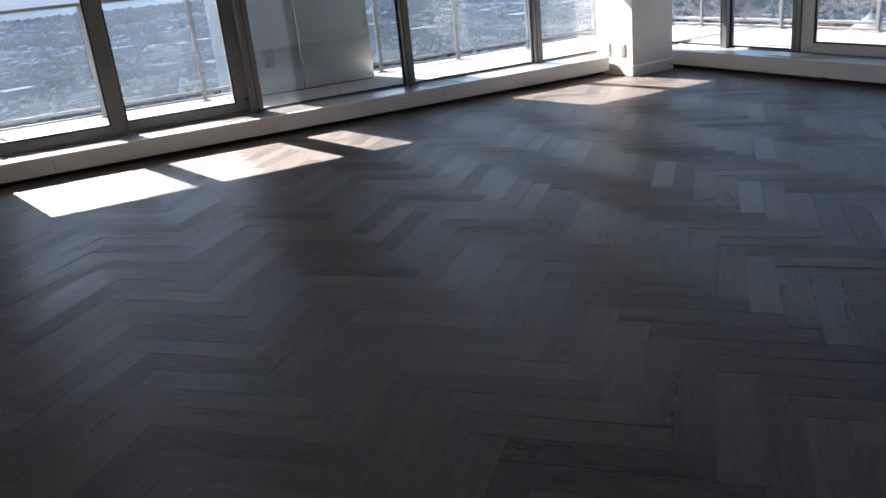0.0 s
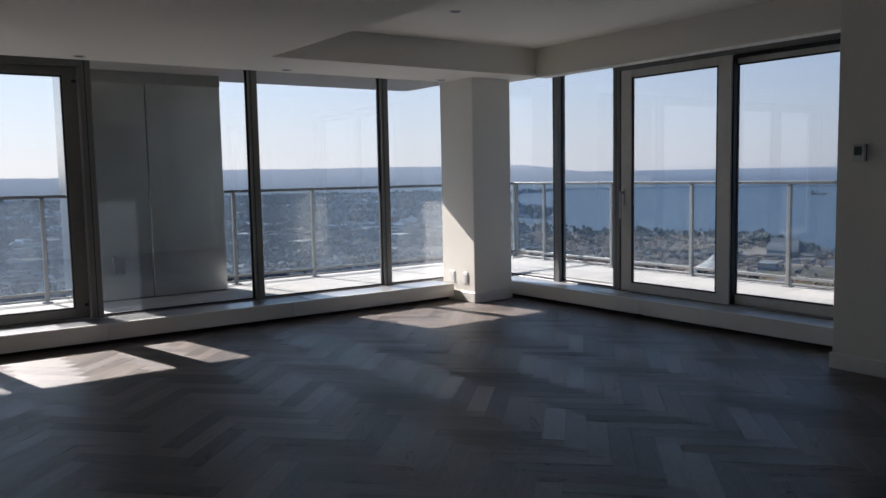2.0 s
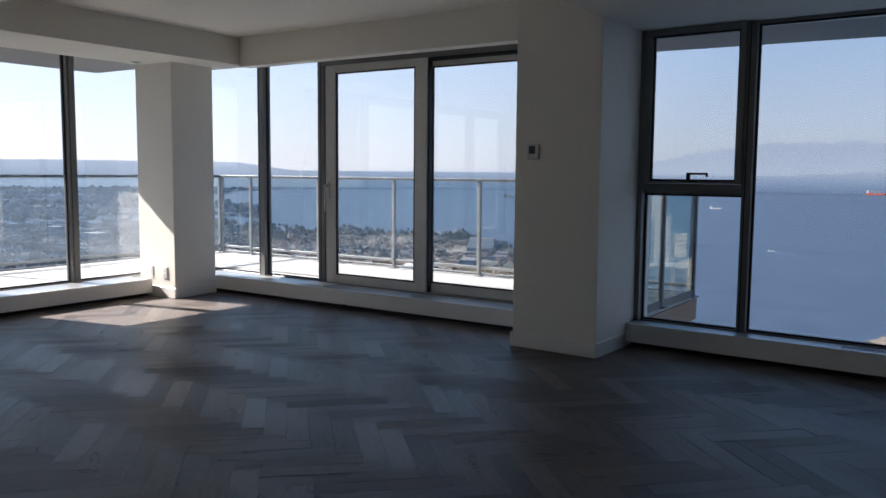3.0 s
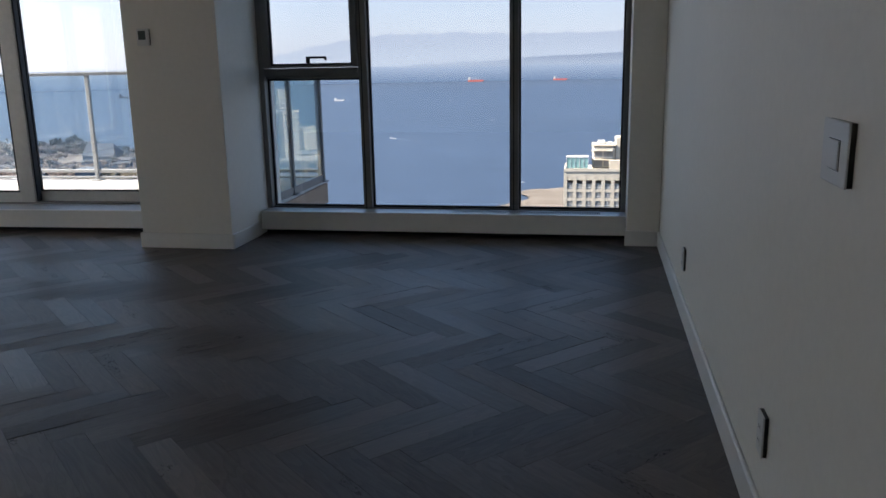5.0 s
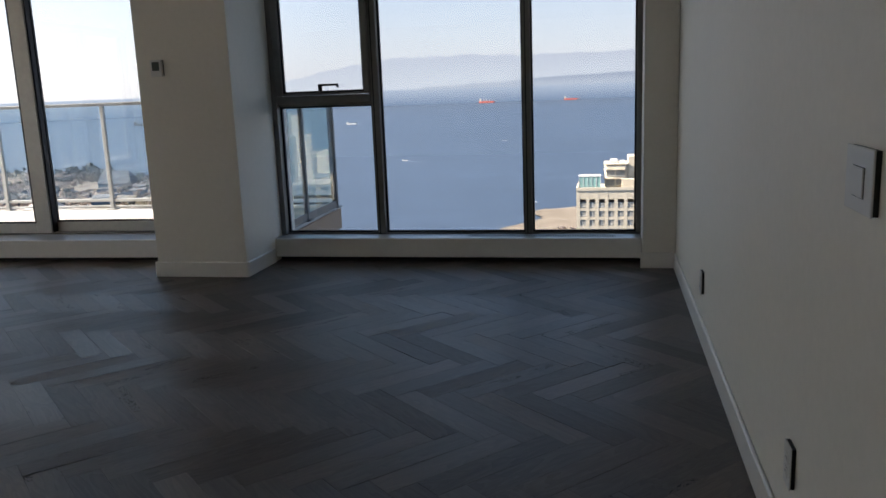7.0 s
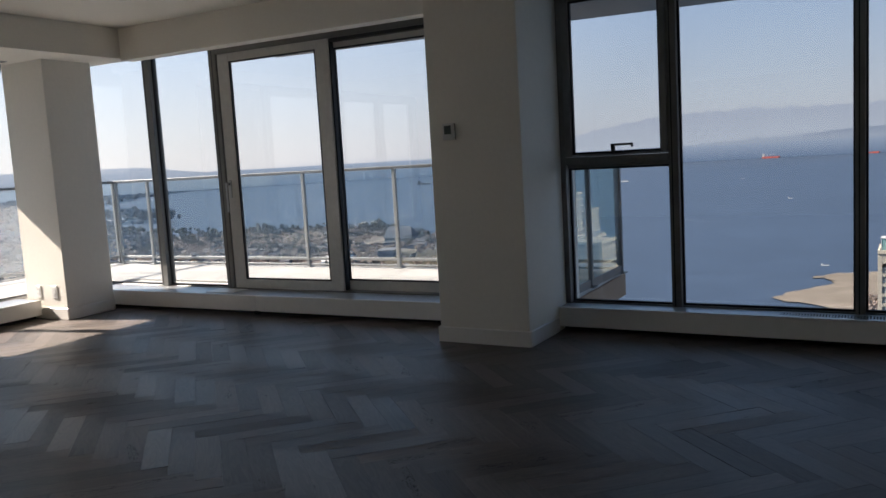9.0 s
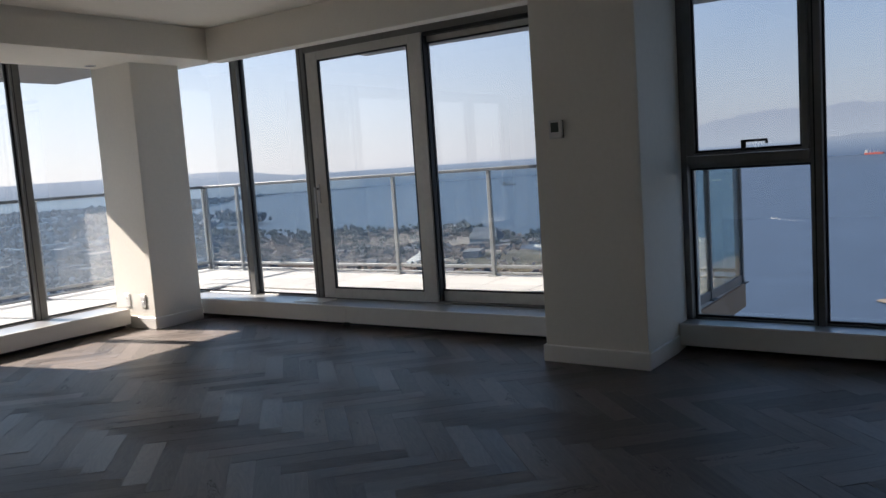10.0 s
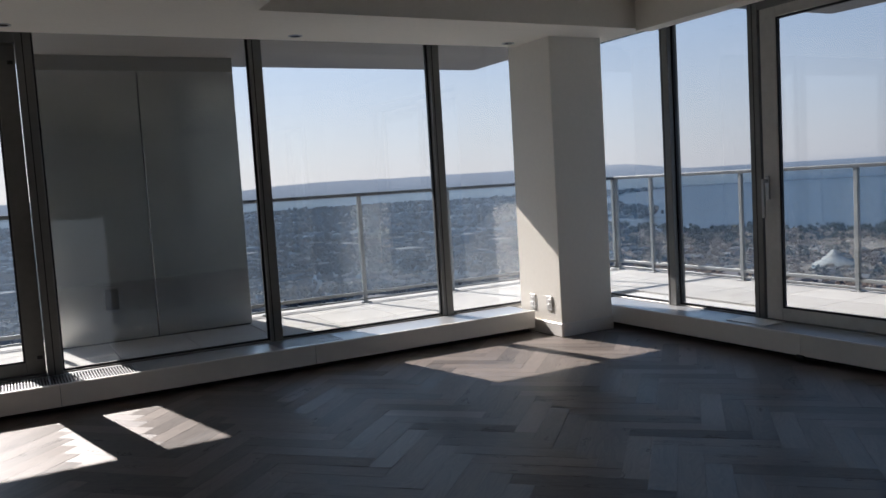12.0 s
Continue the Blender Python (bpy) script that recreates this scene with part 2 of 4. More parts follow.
# ---- mesh helpers ----
def box(bm, x0, x1, y0, y1, z0, z1, bevel=0.0):
    vs = [bm.verts.new((x, y, z)) for z in (z0, z1) for y in (y0, y1) for x in (x0, x1)]
    fs = [bm.faces.new([vs[i] for i in q]) for q in ((0, 2, 3, 1), (4, 5, 7, 6), (0, 1, 5, 4), (2, 6, 7, 3), (0, 4, 6, 2), (1, 3, 7, 5))]
    if bevel:
        bmesh.ops.bevel(bm, geom=list({e for f in fs for e in f.edges}), offset=bevel, segments=1, affect="EDGES", profile=0.5)
    return bm


def boxed(*bounds, bevel=0.0):
    return box(bmesh.new(), *bounds, bevel)


def boxes(rows, bevel=0.0):
    bm = bmesh.new()
    for r in rows:
        box(bm, *r, bevel)
    return bm


def cylinder(bm, centre, radius, depth, segs=24, top=None, matrix=None):
    m = (matrix or Matrix()) if matrix else Matrix.Translation(centre)
    bmesh.ops.create_cone(bm, cap_ends=True, segments=segs, radius1=radius, radius2=radius if top is None else top, depth=depth, matrix=m)
    return bm


def mesh_of(name, bm, mat):
    me = bpy.data.meshes.new(name)
    bm.to_mesh(me)
    bm.free()
    me.materials.append(mat)
    return me


def part(name, bm, mat, parent, label=""):
    ob = new(name, mesh_of(name, bm, mat))
    ob.parent = parent
    if parent.type == "EMPTY":
        ob.matrix_parent_inverse = Matrix.Translation(-Vector(parent["foot"]))
    return tagged(ob, label=label)


def thing(name, at, label, category, group="", kind="", turned=False):
    """The Empty of a thing; turned: it belongs to the glazed corner."""
    ob = new(name)
    ob.location = at
    ob["foot"] = [float(v) for v in at]
    if turned:
        ob.matrix_basis = BEND @ Matrix.Translation(at)
    ob.empty_display_size = 0.1
    return tagged(ob, label, category, group, kind)


def solid(name, bm, mat, label, category, kind="structure", group=""):
    return tagged(new(name, mesh_of(name, bm, mat)), label, category, group, kind)


def from_arrays(name, verts, faces, mat, label, category, kind="stuff"):
    me = bpy.data.meshes.new(name)
    me.from_pydata(verts, [], faces)
    me.update()
    me.materials.append(mat)
    return tagged(new(name, me), label, category, "", kind)


# ---- sizes ----
NORTH_X, EAST_Y = 0.61, -8.6
SG, WG = -7.80, 0.80            # inner faces of the south and west mullions
LOW, TRAY = 2.438, 2.72         # ceilings
HEAD = 2.53                     # top of the glazing, inside a pocket behind the ceiling edge
DECK = 0.12
SOFFIT = 2.57
CURB = 0.185

# the glazed corner of the flat stands at a slight angle to the plain wall: its things are laid out square and turned about the wide column
BEND = Matrix.Translation((-3, 0, 0)) @ Matrix.Rotation(radians(1.93), 4, "Z") @ Matrix.Translation((3, 0, 0))


def corner(ob):
    ob.matrix_basis = BEND @ ob.matrix_basis
    return ob


# ---- large structure ----
floor = corner(solid("floor", boxed(-8.0, 1.0, EAST_Y - 0.2, 1.0, -0.3, -0.018), CONCRETE, "grey herringbone oak floor over a concrete slab", "floor"))
ceiling = corner(solid("ceiling", boxes([
    (-7.60, -6.68, EAST_Y, 0.60, LOW, LOW + 0.4),
    (-7.95, -7.60, EAST_Y, 0.95, 2.62, LOW + 0.4),
    (-7.60, -2.42, 0.60, 0.95, 2.62, LOW + 0.4),
    (-6.68, 1.3, EAST_Y, -2.57, LOW, LOW + 0.4),
    (-6.68, -2.42, 0.45, 0.60, LOW - 0.018, LOW + 0.4),
    (-2.42, 1.3, -2.57, 0.95, LOW, LOW + 0.4),
    (-6.68, -2.42, -2.57, 0.45, TRAY, LOW + 0.4)]), CEIL, "matt white plaster ceiling with a raised tray", "ceiling"))
wall_n = solid("wall_north", boxed(NORTH_X, NORTH_X + 0.25, EAST_Y - 0.2, 1.0, -0.3, LOW + 0.4), PAINT, "plain white painted wall with a baseboard", "wall")
solid("wall_north_return", boxed(0.385, NORTH_X - 0.003, 0.385, 0.95, -0.02, LOW + 0.1), PAINT, "short white wall return beside the window", "wall")
corner(solid("wall_east", boxed(-8.0, NORTH_X + 0.2, EAST_Y - 0.2, EAST_Y, -0.3, LOW + 0.4), PAINT, "plain white painted wall behind", "wall"))
corner(solid("wall_south", boxed(-8.0, -7.5, EAST_Y, -6.24, -0.3, LOW + 0.4), PAINT, "plain white wall beside the glazing", "wall"))
corner(solid("wall_south_base", boxed(-8.0, -7.81, -6.237, 1.0, -0.3, 0.17), CONCRETE, "low concrete upstand under the glazing", "wall"))
corner(solid("wall_west_base", boxed(-7.80, -2.6, 0.83, 1.0, -0.3, 0.17), CONCRETE, "low concrete upstand under the glazing", "wall"))
corner(solid("column_corner", boxed(-7.68, -7.09, -0.10, 0.43, -0.02, LOW + 0.3, bevel=0.004), PAINT, "white boxed column in the glazed corner", "column"))
solid("column_west", boxed(-3.12, -2.415, 0.0, 0.97, -0.02, TRAY + 0.1, bevel=0.004), PAINT, "wide white boxed column between the windows", "column")


def baseboard(name, rows, label):
    bm = bmesh.new()
    for x0, x1, y0, y1 in rows:
        box(bm, x0, x1, y0, y1, 0.0, 0.112, 0.005)
    return solid(name, bm, TRIM, label, "baseboard")


baseboard("baseboard", [(NORTH_X - 0.016, NORTH_X, EAST_Y, 0.368)], "white baseboard along the plain wall")
baseboard("baseboard", [(0.37, NORTH_X - 0.017, 0.368, 0.384)], "white baseboard on the wall return")
baseboard("baseboard", [(-3.136, -2.399, -0.016, 0.0), (-2.414, -2.399, 0.001, 0.5), (-3.136, -3.121, 0.001, 0.5)], "white baseboard round the wide column")
corner(baseboard("baseboard", [(-7.47, -7.074, -0.116, -0.1), (-7.089, -7.074, -0.099, 0.43)], "white baseboard round the corner column"))
corner(baseboard("baseboard", [(-7.5, NORTH_X - 0.02, EAST_Y, EAST_Y + 0.016)], "white baseboard along the far wall"))


# ---- glazing ----
def south(y0, y1, z0, z1, d0, d1):
    """Bounds on the south facade: depths run outwards from the mullions' inner face."""
    return (SG - d1, SG - d0, y0, y1, z0, z1)


def west(x0, x1, z0, z1, d0, d1):
    return (x0, x1, WG + d0, WG + d1, z0, z1)


def north(x0, x1, z0, z1, d0, d1):
    """Bounds on the sea-view window beyond the wide column."""
    return (x0, x1, 0.70 + d0, 0.70 + d1, z0, z1)


def frame_part(owner, bounds, name="mullion", mat=None, bevel=0.003, label=""):
    return part(name, boxed(*bounds, bevel=bevel), mat or FRAME, owner, label)


def pane(owner, bounds, mat=None):
    p = part("pane", boxed(*bounds), mat or GLASS, owner, "clear glass pane")
    p.visible_shadow = False
    return p


def gasket(owner, side, a0, a1, z0, z1, depth):
    """A thin black seal round a pane."""
    g = 0.014
    rows = [side(a0, a0 + g, z0, z1, depth, depth + 0.022), side(a1 - g, a1, z0, z1, depth, depth + 0.022),
            side(a0 + g, a1 - g, z0, z0 + g, depth, depth + 0.022), side(a0 + g, a1 - g, z1 - g, z1, depth, depth + 0.022)]
    return part("gasket", boxes(rows), ALU_DARK, owner, "black rubber glazing seal")


def mullion(owner, side, a0, a1, z0=CURB):
    """A stepped upright: broad inner nose, slim waist and an outer cap."""
    z1 = LOW if side is north else HEAD
    m = frame_part(owner, side(a0, a1, z0, z1, 0.0, 0.045))
    part("mullion_waist", boxed(*side(a0 + 0.004, a1 - 0.004, z0, z1, 0.045, 0.085)), ALU_DARK, m, "black thermal break")
    part("mullion_cap", boxed(*side(a0, a1, z0, z1, 0.085, 0.11), bevel=0.003), FRAME, m)
    part("mullion_groove", boxed(*side(a0 + 0.018, a0 + 0.026, z0, z1, -0.0015, 0.002)), ALU_DARK, m, "dark groove down the mullion face")
    return m


def fixed_bay(owner, side, a0, a1, z0=CURB, z1=None):
    z1 = z1 or (LOW if side is north else HEAD)
    frame_part(owner, side(a0, a1, z1 - 0.022, z1, 0.02, 0.10), "head_frame")
    frame_part(owner, side(a0, a1, z0 - 0.02, z0 + 0.008, 0.02, 0.10), "sill_frame")
    gasket(owner, side, a0, a1, z0 + 0.008, z1 - 0.022, 0.048)
    pane(owner, side(a0 + 0.004, a1 - 0.004, z0 + 0.009, z1 - 0.023, 0.054, 0.066))


window_1 = thing("window_1", (SG, -1.9, CURB), "fixed floor-to-ceiling glazing in grey aluminium mullions", "window", kind="structure", turned=True)
fixed_bay(window_1, south, -3.785, -2.325)
mullion(window_1, south, -2.325, -2.235)
fixed_bay(window_1, south, -2.235, -0.805)
mullion(window_1, south, -0.805, -0.715)
fixed_bay(window_1, south, -0.715, 0.74)
mullion(window_1, south, 0.74, 0.83)


def sliding_leaf(owner, side, a0, a1, depth, stile0, stile1, name="leaf", metal=None):
    """A glazed leaf: stiles, rails, seal and pane."""
    z0, z1, t = 0.195, 2.405, 0.05
    metal = metal or FRAME
    leaf = part(name, boxed(*side(a0, a0 + stile0, z0, z1, depth, depth + t), bevel=0.004), metal, owner, "glazed aluminium leaf")
    part("stile", boxed(*side(a1 - stile1, a1, z0, z1, depth, depth + t), bevel=0.004), metal, leaf)
    part("top_rail", boxed(*side(a0 + stile0, a1 - stile1, z1 - 0.075, z1, depth, depth + t), bevel=0.003), metal, leaf)
    part("bottom_rail", boxed(*side(a0 + stile0, a1 - stile1, z0, z0 + 0.085, depth, depth + t), bevel=0.003), metal, leaf)
    gasket(leaf, side, a0 + stile0, a1 - stile1, z0 + 0.085, z1 - 0.075, depth + 0.004)
    pane(leaf, side(a0 + stile0 + 0.003, a1 - stile1 - 0.003, z0 + 0.086, z1 - 0.076, depth + 0.012, depth + 0.024))
    return leaf


def lever(owner, side, a, z, depth, sgn=1):
    """A lift-and-slide pull: back plate, neck and a long upright grip."""
    h = part("handle", boxed(*side(a - 0.017, a + 0.017, z - 0.10, z + 0.07, depth - 0.012, depth), bevel=0.004), SILL, owner, "brushed metal door handle")
    part("neck", boxed(*side(a - 0.011, a + 0.011, z + 0.02, z + 0.045, depth - 0.045, depth - 0.012), bevel=0.003), SILL, h)
    part("grip", boxed(*side(a - 0.013, a + 0.013, z - 0.23, z + 0.05, depth - 0.062, depth - 0.045), bevel=0.005), SILL, h)
    return h


door_1 = thing("door_1", (SG, -5.0, CURB), "closed grey aluminium sliding glass door to the balcony", "door", kind="structure", turned=True)
for a0, a1, d0, d1 in ((-3.88, -3.785, -0.02, 0.13), (-6.237, -6.17, -0.02, 0.13)):
    jamb = frame_part(door_1, south(a0, a1, CURB - 0.02, HEAD, d0, d1), "jamb")
    part("jamb_groove", boxed(*south(a0 + 0.04, a0 + 0.047, CURB, HEAD, d0 - 0.002, d0 + 0.001)), ALU_DARK, jamb)
frame_part(door_1, south(-6.17, -3.88, 2.405, HEAD, -0.02, 0.13), "head_frame")
frame_part(door_1, south(-6.17, -3.88, CURB - 0.02, 0.195, -0.02, 0.13), "threshold")
sliding_leaf(door_1, south, -6.168, -4.975, -0.015, 0.09, 0.12)
sliding_leaf(door_1, south, -5.03, -3.885, 0.055, 0.07, 0.12)
part("latch", boxed(*south(-3.935, -3.90, 0.30, 0.325, 0.03, 0.024), bevel=0.003), BLACK, door_1, "small black latch")
part("latch", boxed(*south(-3.935, -3.90, 2.27, 2.295, 0.03, 0.024), bevel=0.003), BLACK, door_1, "small black latch")

window_2 = thing("window_2", (-6.6, WG, CURB), "narrow fixed glazing in grey aluminium mullions", "window", kind="structure", turned=True)
fixed_bay(window_2, west, -7.74, -6.80)
mullion(window_2, west, -6.80, -6.71)
fixed_bay(window_2, west, -6.71, -5.89)

door_2 = thing("door_2", (-4.5, WG, CURB), "closed grey aluminium sliding glass door with a lever handle", "door", kind="structure", turned=True)
jamb = frame_part(door_2, west(-5.89, -5.80, CURB - 0.02, HEAD, -0.02, 0.13), "jamb")
part("jamb_groove", boxed(*west(-5.85, -5.843, CURB, HEAD, -0.022, -0.019)), ALU_DARK, jamb)
frame_part(door_2, west(-3.25, -3.125, CURB - 0.02, HEAD, -0.02, 0.13), "jamb")
frame_part(door_2, west(-5.80, -3.25, 2.405, HEAD, -0.02, 0.13), "head_frame")
frame_part(door_2, west(-5.80, -3.25, CURB - 0.02, 0.195, -0.02, 0.13), "threshold")
leaf_w = sliding_leaf(door_2, west, -5.785, -4.51, -0.015, 0.135, 0.14, metal=ALU)
sliding_leaf(door_2, west, -4.57, -3.255, 0.055, 0.065, 0.10, metal=ALU)
# Black strip in place of the shade along the sliding leaf's side.
part("gap_shade_strip", boxed(*west(-4.509, -4.494, 0.2, 2.4, 0.0, 0.05)), ALU_DARK, door_2, "black strip for the shaded gap beside the leaf")
# Another black strip, for the dark recess above the fixed leaf.
part("recess_shade_strip", boxed(*west(-4.49, -3.255, 2.375, 2.404, -0.012, 0.05)), ALU_DARK, door_2, "black strip for the shaded recess over the leaf")
lever(leaf_w, west, -5.745, 1.16, -0.015)

window_3 = thing("window_3", (-1.0, 0.70, CURB), "wide sea-view window with an opening upper sash", "window", kind="structure")
frame_part(window_3, north(-2.485, -2.375, CURB, LOW, -0.02, 0.10), "jamb")
mullion(window_3, north, -1.622, -1.556)
mullion(window_3, north, -0.467, -0.410)
frame_part(window_3, north(0.350, 0.384, CURB, LOW, 0.0, 0.10), "jamb")
fixed_bay(window_3, north, -1.556, -0.467)
fixed_bay(window_3, north, -0.410, 0.350)
frame_part(window_3, north(-2.375, -1.622, 1.213, 1.272, -0.02, 0.10), "transom")
fixed_bay(window_3, north, -2.375, -1.622, CURB, 1.213)
sash = part("sash", boxed(*north(-2.373, -2.32, 1.274, LOW - 0.004, -0.03, 0.05), bevel=0.004), FRAME, window_3, "opening aluminium sash")
part("stile", boxed(*north(-1.665, -1.624, 1.274, LOW - 0.004, -0.03, 0.05), bevel=0.004), FRAME, sash)
part("top_rail", boxed(*north(-2.32, -1.665, LOW - 0.05, LOW - 0.004, -0.03, 0.05), bevel=0.003), FRAME, sash)
part("bottom_rail", boxed(*north(-2.32, -1.665, 1.274, 1.292, -0.03, 0.05), bevel=0.003), FRAME, sash)
gasket(sash, north, -2.32, -1.665, 1.292, LOW - 0.05, -0.005)
pane(sash, north(-2.318, -1.667, 1.293, LOW - 0.051, 0.01, 0.022))
part("handle", boxed(*north(-2.075, -1.925, 1.290, 1.304, -0.07, -0.031), bevel=0.004), BLACK, sash, "black folding window crank")
bm = bmesh.new()
box(bm, *north(-2.015, -1.985, 1.304, 1.352, -0.065, -0.045), 0.004)
box(bm, *north(-2.015, -1.855, 1.340, 1.356, -0.065, -0.045), 0.004)
box(bm, *north(-1.869, -1.853, 1.326, 1.342, -0.065, -0.045), 0.003)
part("crank_arm", bm, BLACK, window_3, "black crank arm")


# ---- convector covers under the glazing ----
def cover(name, side, a0, a1, depth, seams, grilles, label, turned=True):
    """White panel on a recessed plinth coloured black for the shadow gap, with a metal top and slotted grilles. depth:
    how far it stands in front of the mullions.
    """
    foot = side((a0 + a1) / 2, (a0 + a1) / 2, 0, 0, -depth, -depth)
    t = thing(name, (foot[0], foot[2], 0), label, "convector cover", kind="structure", turned=turned)
    # Black puts the shade under the panel into the plinth's colour.
    part("plinth", boxed(*side(a0, a1, -0.01, 0.06, -depth + 0.10, -0.01)), BLACK, t, "recessed plinth coloured black for the shadow gap")
    edges = [a0, *seams, a1]
    for b0, b1 in zip(edges, edges[1:]):
        part("front_panel", boxed(*side(b0 + 0.0015, b1 - 0.0015, 0.040, CURB - 0.006, -depth, -depth + 0.02), bevel=0.002), TRIM, t)
        part("front_lip", boxed(*side(b0 + 0.0015, b1 - 0.0015, CURB - 0.005, CURB, -depth, -depth + 0.022), bevel=0.0015), TRIM, t)
    part("backing", boxed(*side(a0, a1, 0.05, CURB - 0.03, -depth + 0.025, 0.02)), BLACK, t)
    spans, at = [], a0
    for g0, g1 in grilles:
        spans.append((at, g0))
        at = g1
    spans.append((at, a1))
    for b0, b1 in spans:
        if b1 - b0 > 0.01:
            part("top_plate", boxed(*side(b0, b1, CURB - 0.012, CURB - 0.002, -depth + 0.023, 0.03), bevel=0.001), SILL, t, "pale anodised metal top")
    for g0, g1 in grilles:
        gr = part("grille", boxes([side(g0, g1, CURB - 0.014, CURB - 0.001, -depth + 0.023, -depth + 0.045), side(g0, g1, CURB - 0.014, CURB - 0.001, -0.03, 0.03)]), SILL, t, "slotted metal air grille")
        n = int((g1 - g0) / 0.018)
        for i in range(n):
            a = g0 + (i + 0.5) * (g1 - g0) / n
            part("slat", boxed(*side(a - 0.004, a + 0.004, CURB - 0.014, CURB - 0.002, -depth + 0.045, -0.03)), SILL, gr)
    return t


cover("convector_cover", south, -6.236, -0.13, 0.37, [-5.6, -3.83, -2.11], [(-5.95, -5.05), (-4.2, -3.34), (-2.36, -1.86)], "white convector cover under the sunny glazing")
west_cover = cover("convector_cover", west, -7.5, -3.125, 0.315, [-5.28], [], "white convector cover under the balcony door")
cover("convector_cover", north, -2.41, 0.383, 0.175, [], [(-0.90, 0.20)], "white convector cover under the sea-view window", turned=False)
part("joint_plate", boxed(*west(-5.97, -5.62, CURB - 0.001, CURB + 0.005, -0.24, -0.03), bevel=0.002), TRIM, west_cover, "white joint plate on the metal top")
part("foot_clip", boxed(*west(-5.31, -5.25, 0.012, 0.046, -0.319, -0.30), bevel=0.002), BLACK, west_cover, "small black panel clip")
solid("wall_northwest_base", boxed(-2.5, NORTH_X, 0.735, 0.95, -0.3, 0.17), CONCRETE, "low concrete upstand under the sea-view window", "wall")

# ---- small fittings ----
def plate_on_north(name, y0, y1, z0, z1, label, category, rocker):
    t = thing(name, (NORTH_X, (y0 + y1) / 2, z0), label, category, group="wall plates on the plain wall")
    # The plate's shadowed edge and gap, built as a black box.
    part("shade_edge_box", boxed(NORTH_X - 0.010, NORTH_X - 0.0005, y0 + 0.002, y1 - 0.002, z0 + 0.002, z1 - 0.002), BLACK, t, "black box for the shaded edge behind the plate")
    part("plate", boxed(NORTH_X - 0.015, NORTH_X - 0.0105, y0, y1, z0, z1, bevel=0.0015), PLASTIC, t)
    ym, zm = (y0 + y1) / 2, (z0 + z1) / 2
    if rocker:
        r = part("rocker", boxed(NORTH_X - 0.0185, NORTH_X - 0.0152, ym - 0.036, ym + 0.036, zm - 0.032, zm + 0.024, bevel=0.0015), PLASTIC, t)
        part("rocker_gap", boxed(NORTH_X - 0.0156, NORTH_X - 0.0148, ym - 0.0375, ym + 0.0375, zm - 0.0335, zm + 0.0255), SCREEN, t)
    else:
        for dz in (-0.02, 0.02):
            s = part("socket", boxed(NORTH_X - 0.0172, NORTH_X - 0.0152, ym - 0.016, ym + 0.016, zm + dz - 0.014, zm + dz + 0.014, bevel=0.001), PLASTIC, t)
            part("slots", boxes([(NORTH_X - 0.0175, NORTH_X - 0.0171, ym + o - 0.001, ym + o + 0.001, zm + dz - 0.005, zm + dz + 0.005) for o in (-0.006, 0.006)]), BLACK, s)
    return t


plate_on_north("light_switch", -3.78, -3.615, 1.04, 1.163, "white double rocker light switch with a black shaded edge", "light switch", True)
plate_on_north("power_outlet", -1.27, -1.197, 0.241, 0.355, "white power outlet with a black shaded edge on the wall", "power outlet", False)
plate_on_north("power_outlet", -3.278, -3.205, 0.245, 0.36, "white power outlet with a black shaded edge on the wall", "power outlet", False)


def outlet_on_column(x):
    t = thing("power_outlet", (x, -0.10, 0.20), "white power outlet low on the corner column", "power outlet", group="outlets on the corner column", turned=True)
    part("plate", boxed(x - 0.037, x + 0.037, -0.108, -0.1003, 0.205, 0.325, bevel=0.002), PLASTIC, t)
    for dz in (0.245, 0.285):
        s = part("socket", boxed(x - 0.016, x + 0.016, -0.111, -0.1083, dz - 0.014, dz + 0.014, bevel=0.001), PLASTIC, t)
        part("slots", boxes([(x + o - 0.0012, x + o + 0.0012, -0.1114, -0.1109, dz - 0.005, dz + 0.005) for o in (-0.006, 0.006)]), BLACK, s)


outlet_on_column(-7.49)
outlet_on_column(-7.25)

t = thing("thermostat", (-2.95, 0.0, 1.45), "small white wall thermostat with a grey display", "thermostat")
part("back_plate", boxed(-2.995, -2.91, -0.006, -0.0004, 1.447, 1.557, bevel=0.002), BLACK, t, "dark back plate")
part("body", boxed(-3.0, -2.912, -0.03, -0.0065, 1.445, 1.56, bevel=0.004), PLASTIC, t)
part("screen", boxed(-2.985, -2.93, -0.0315, -0.0303, 1.485, 1.545, bevel=0.0006), SCREEN, t, "grey liquid crystal display")


def downlight(x, y, z):
    t = thing("ceiling_downlight", (x, y, z), "small round recessed ceiling downlight, switched off", "downlight", group="recessed downlights", turned=True)
    bm = bmesh.new()
    outer = [(0.052, 0.0), (0.052, -0.004), (0.040, -0.006), (0.036, 0.0)]
    rings = [[bm.verts.new((x + r * math.cos(a), y + r * math.sin(a), z + h - 0.0005)) for a in [i * math.tau / 28 for i in range(28)]] for r, h in outer]
    for p, q in zip(rings, rings[1:]):
        for i in range(28):
            bm.faces.new((p[i], p[(i + 1) % 28], q[(i + 1) % 28], q[i]))
    part("trim_ring", bm, SILL, t)
    part("lens", cylinder(bmesh.new(), (x, y, z - 0.0025), 0.036, 0.002, 24), SCREEN, t, "dark lamp opening")


for x, y, z in ((-7.38, -3.95, LOW), (-7.42, -2.09, LOW), (-7.43, -0.26, LOW), (-5.49, -1.49, TRAY)):
    downlight(x, y, z)

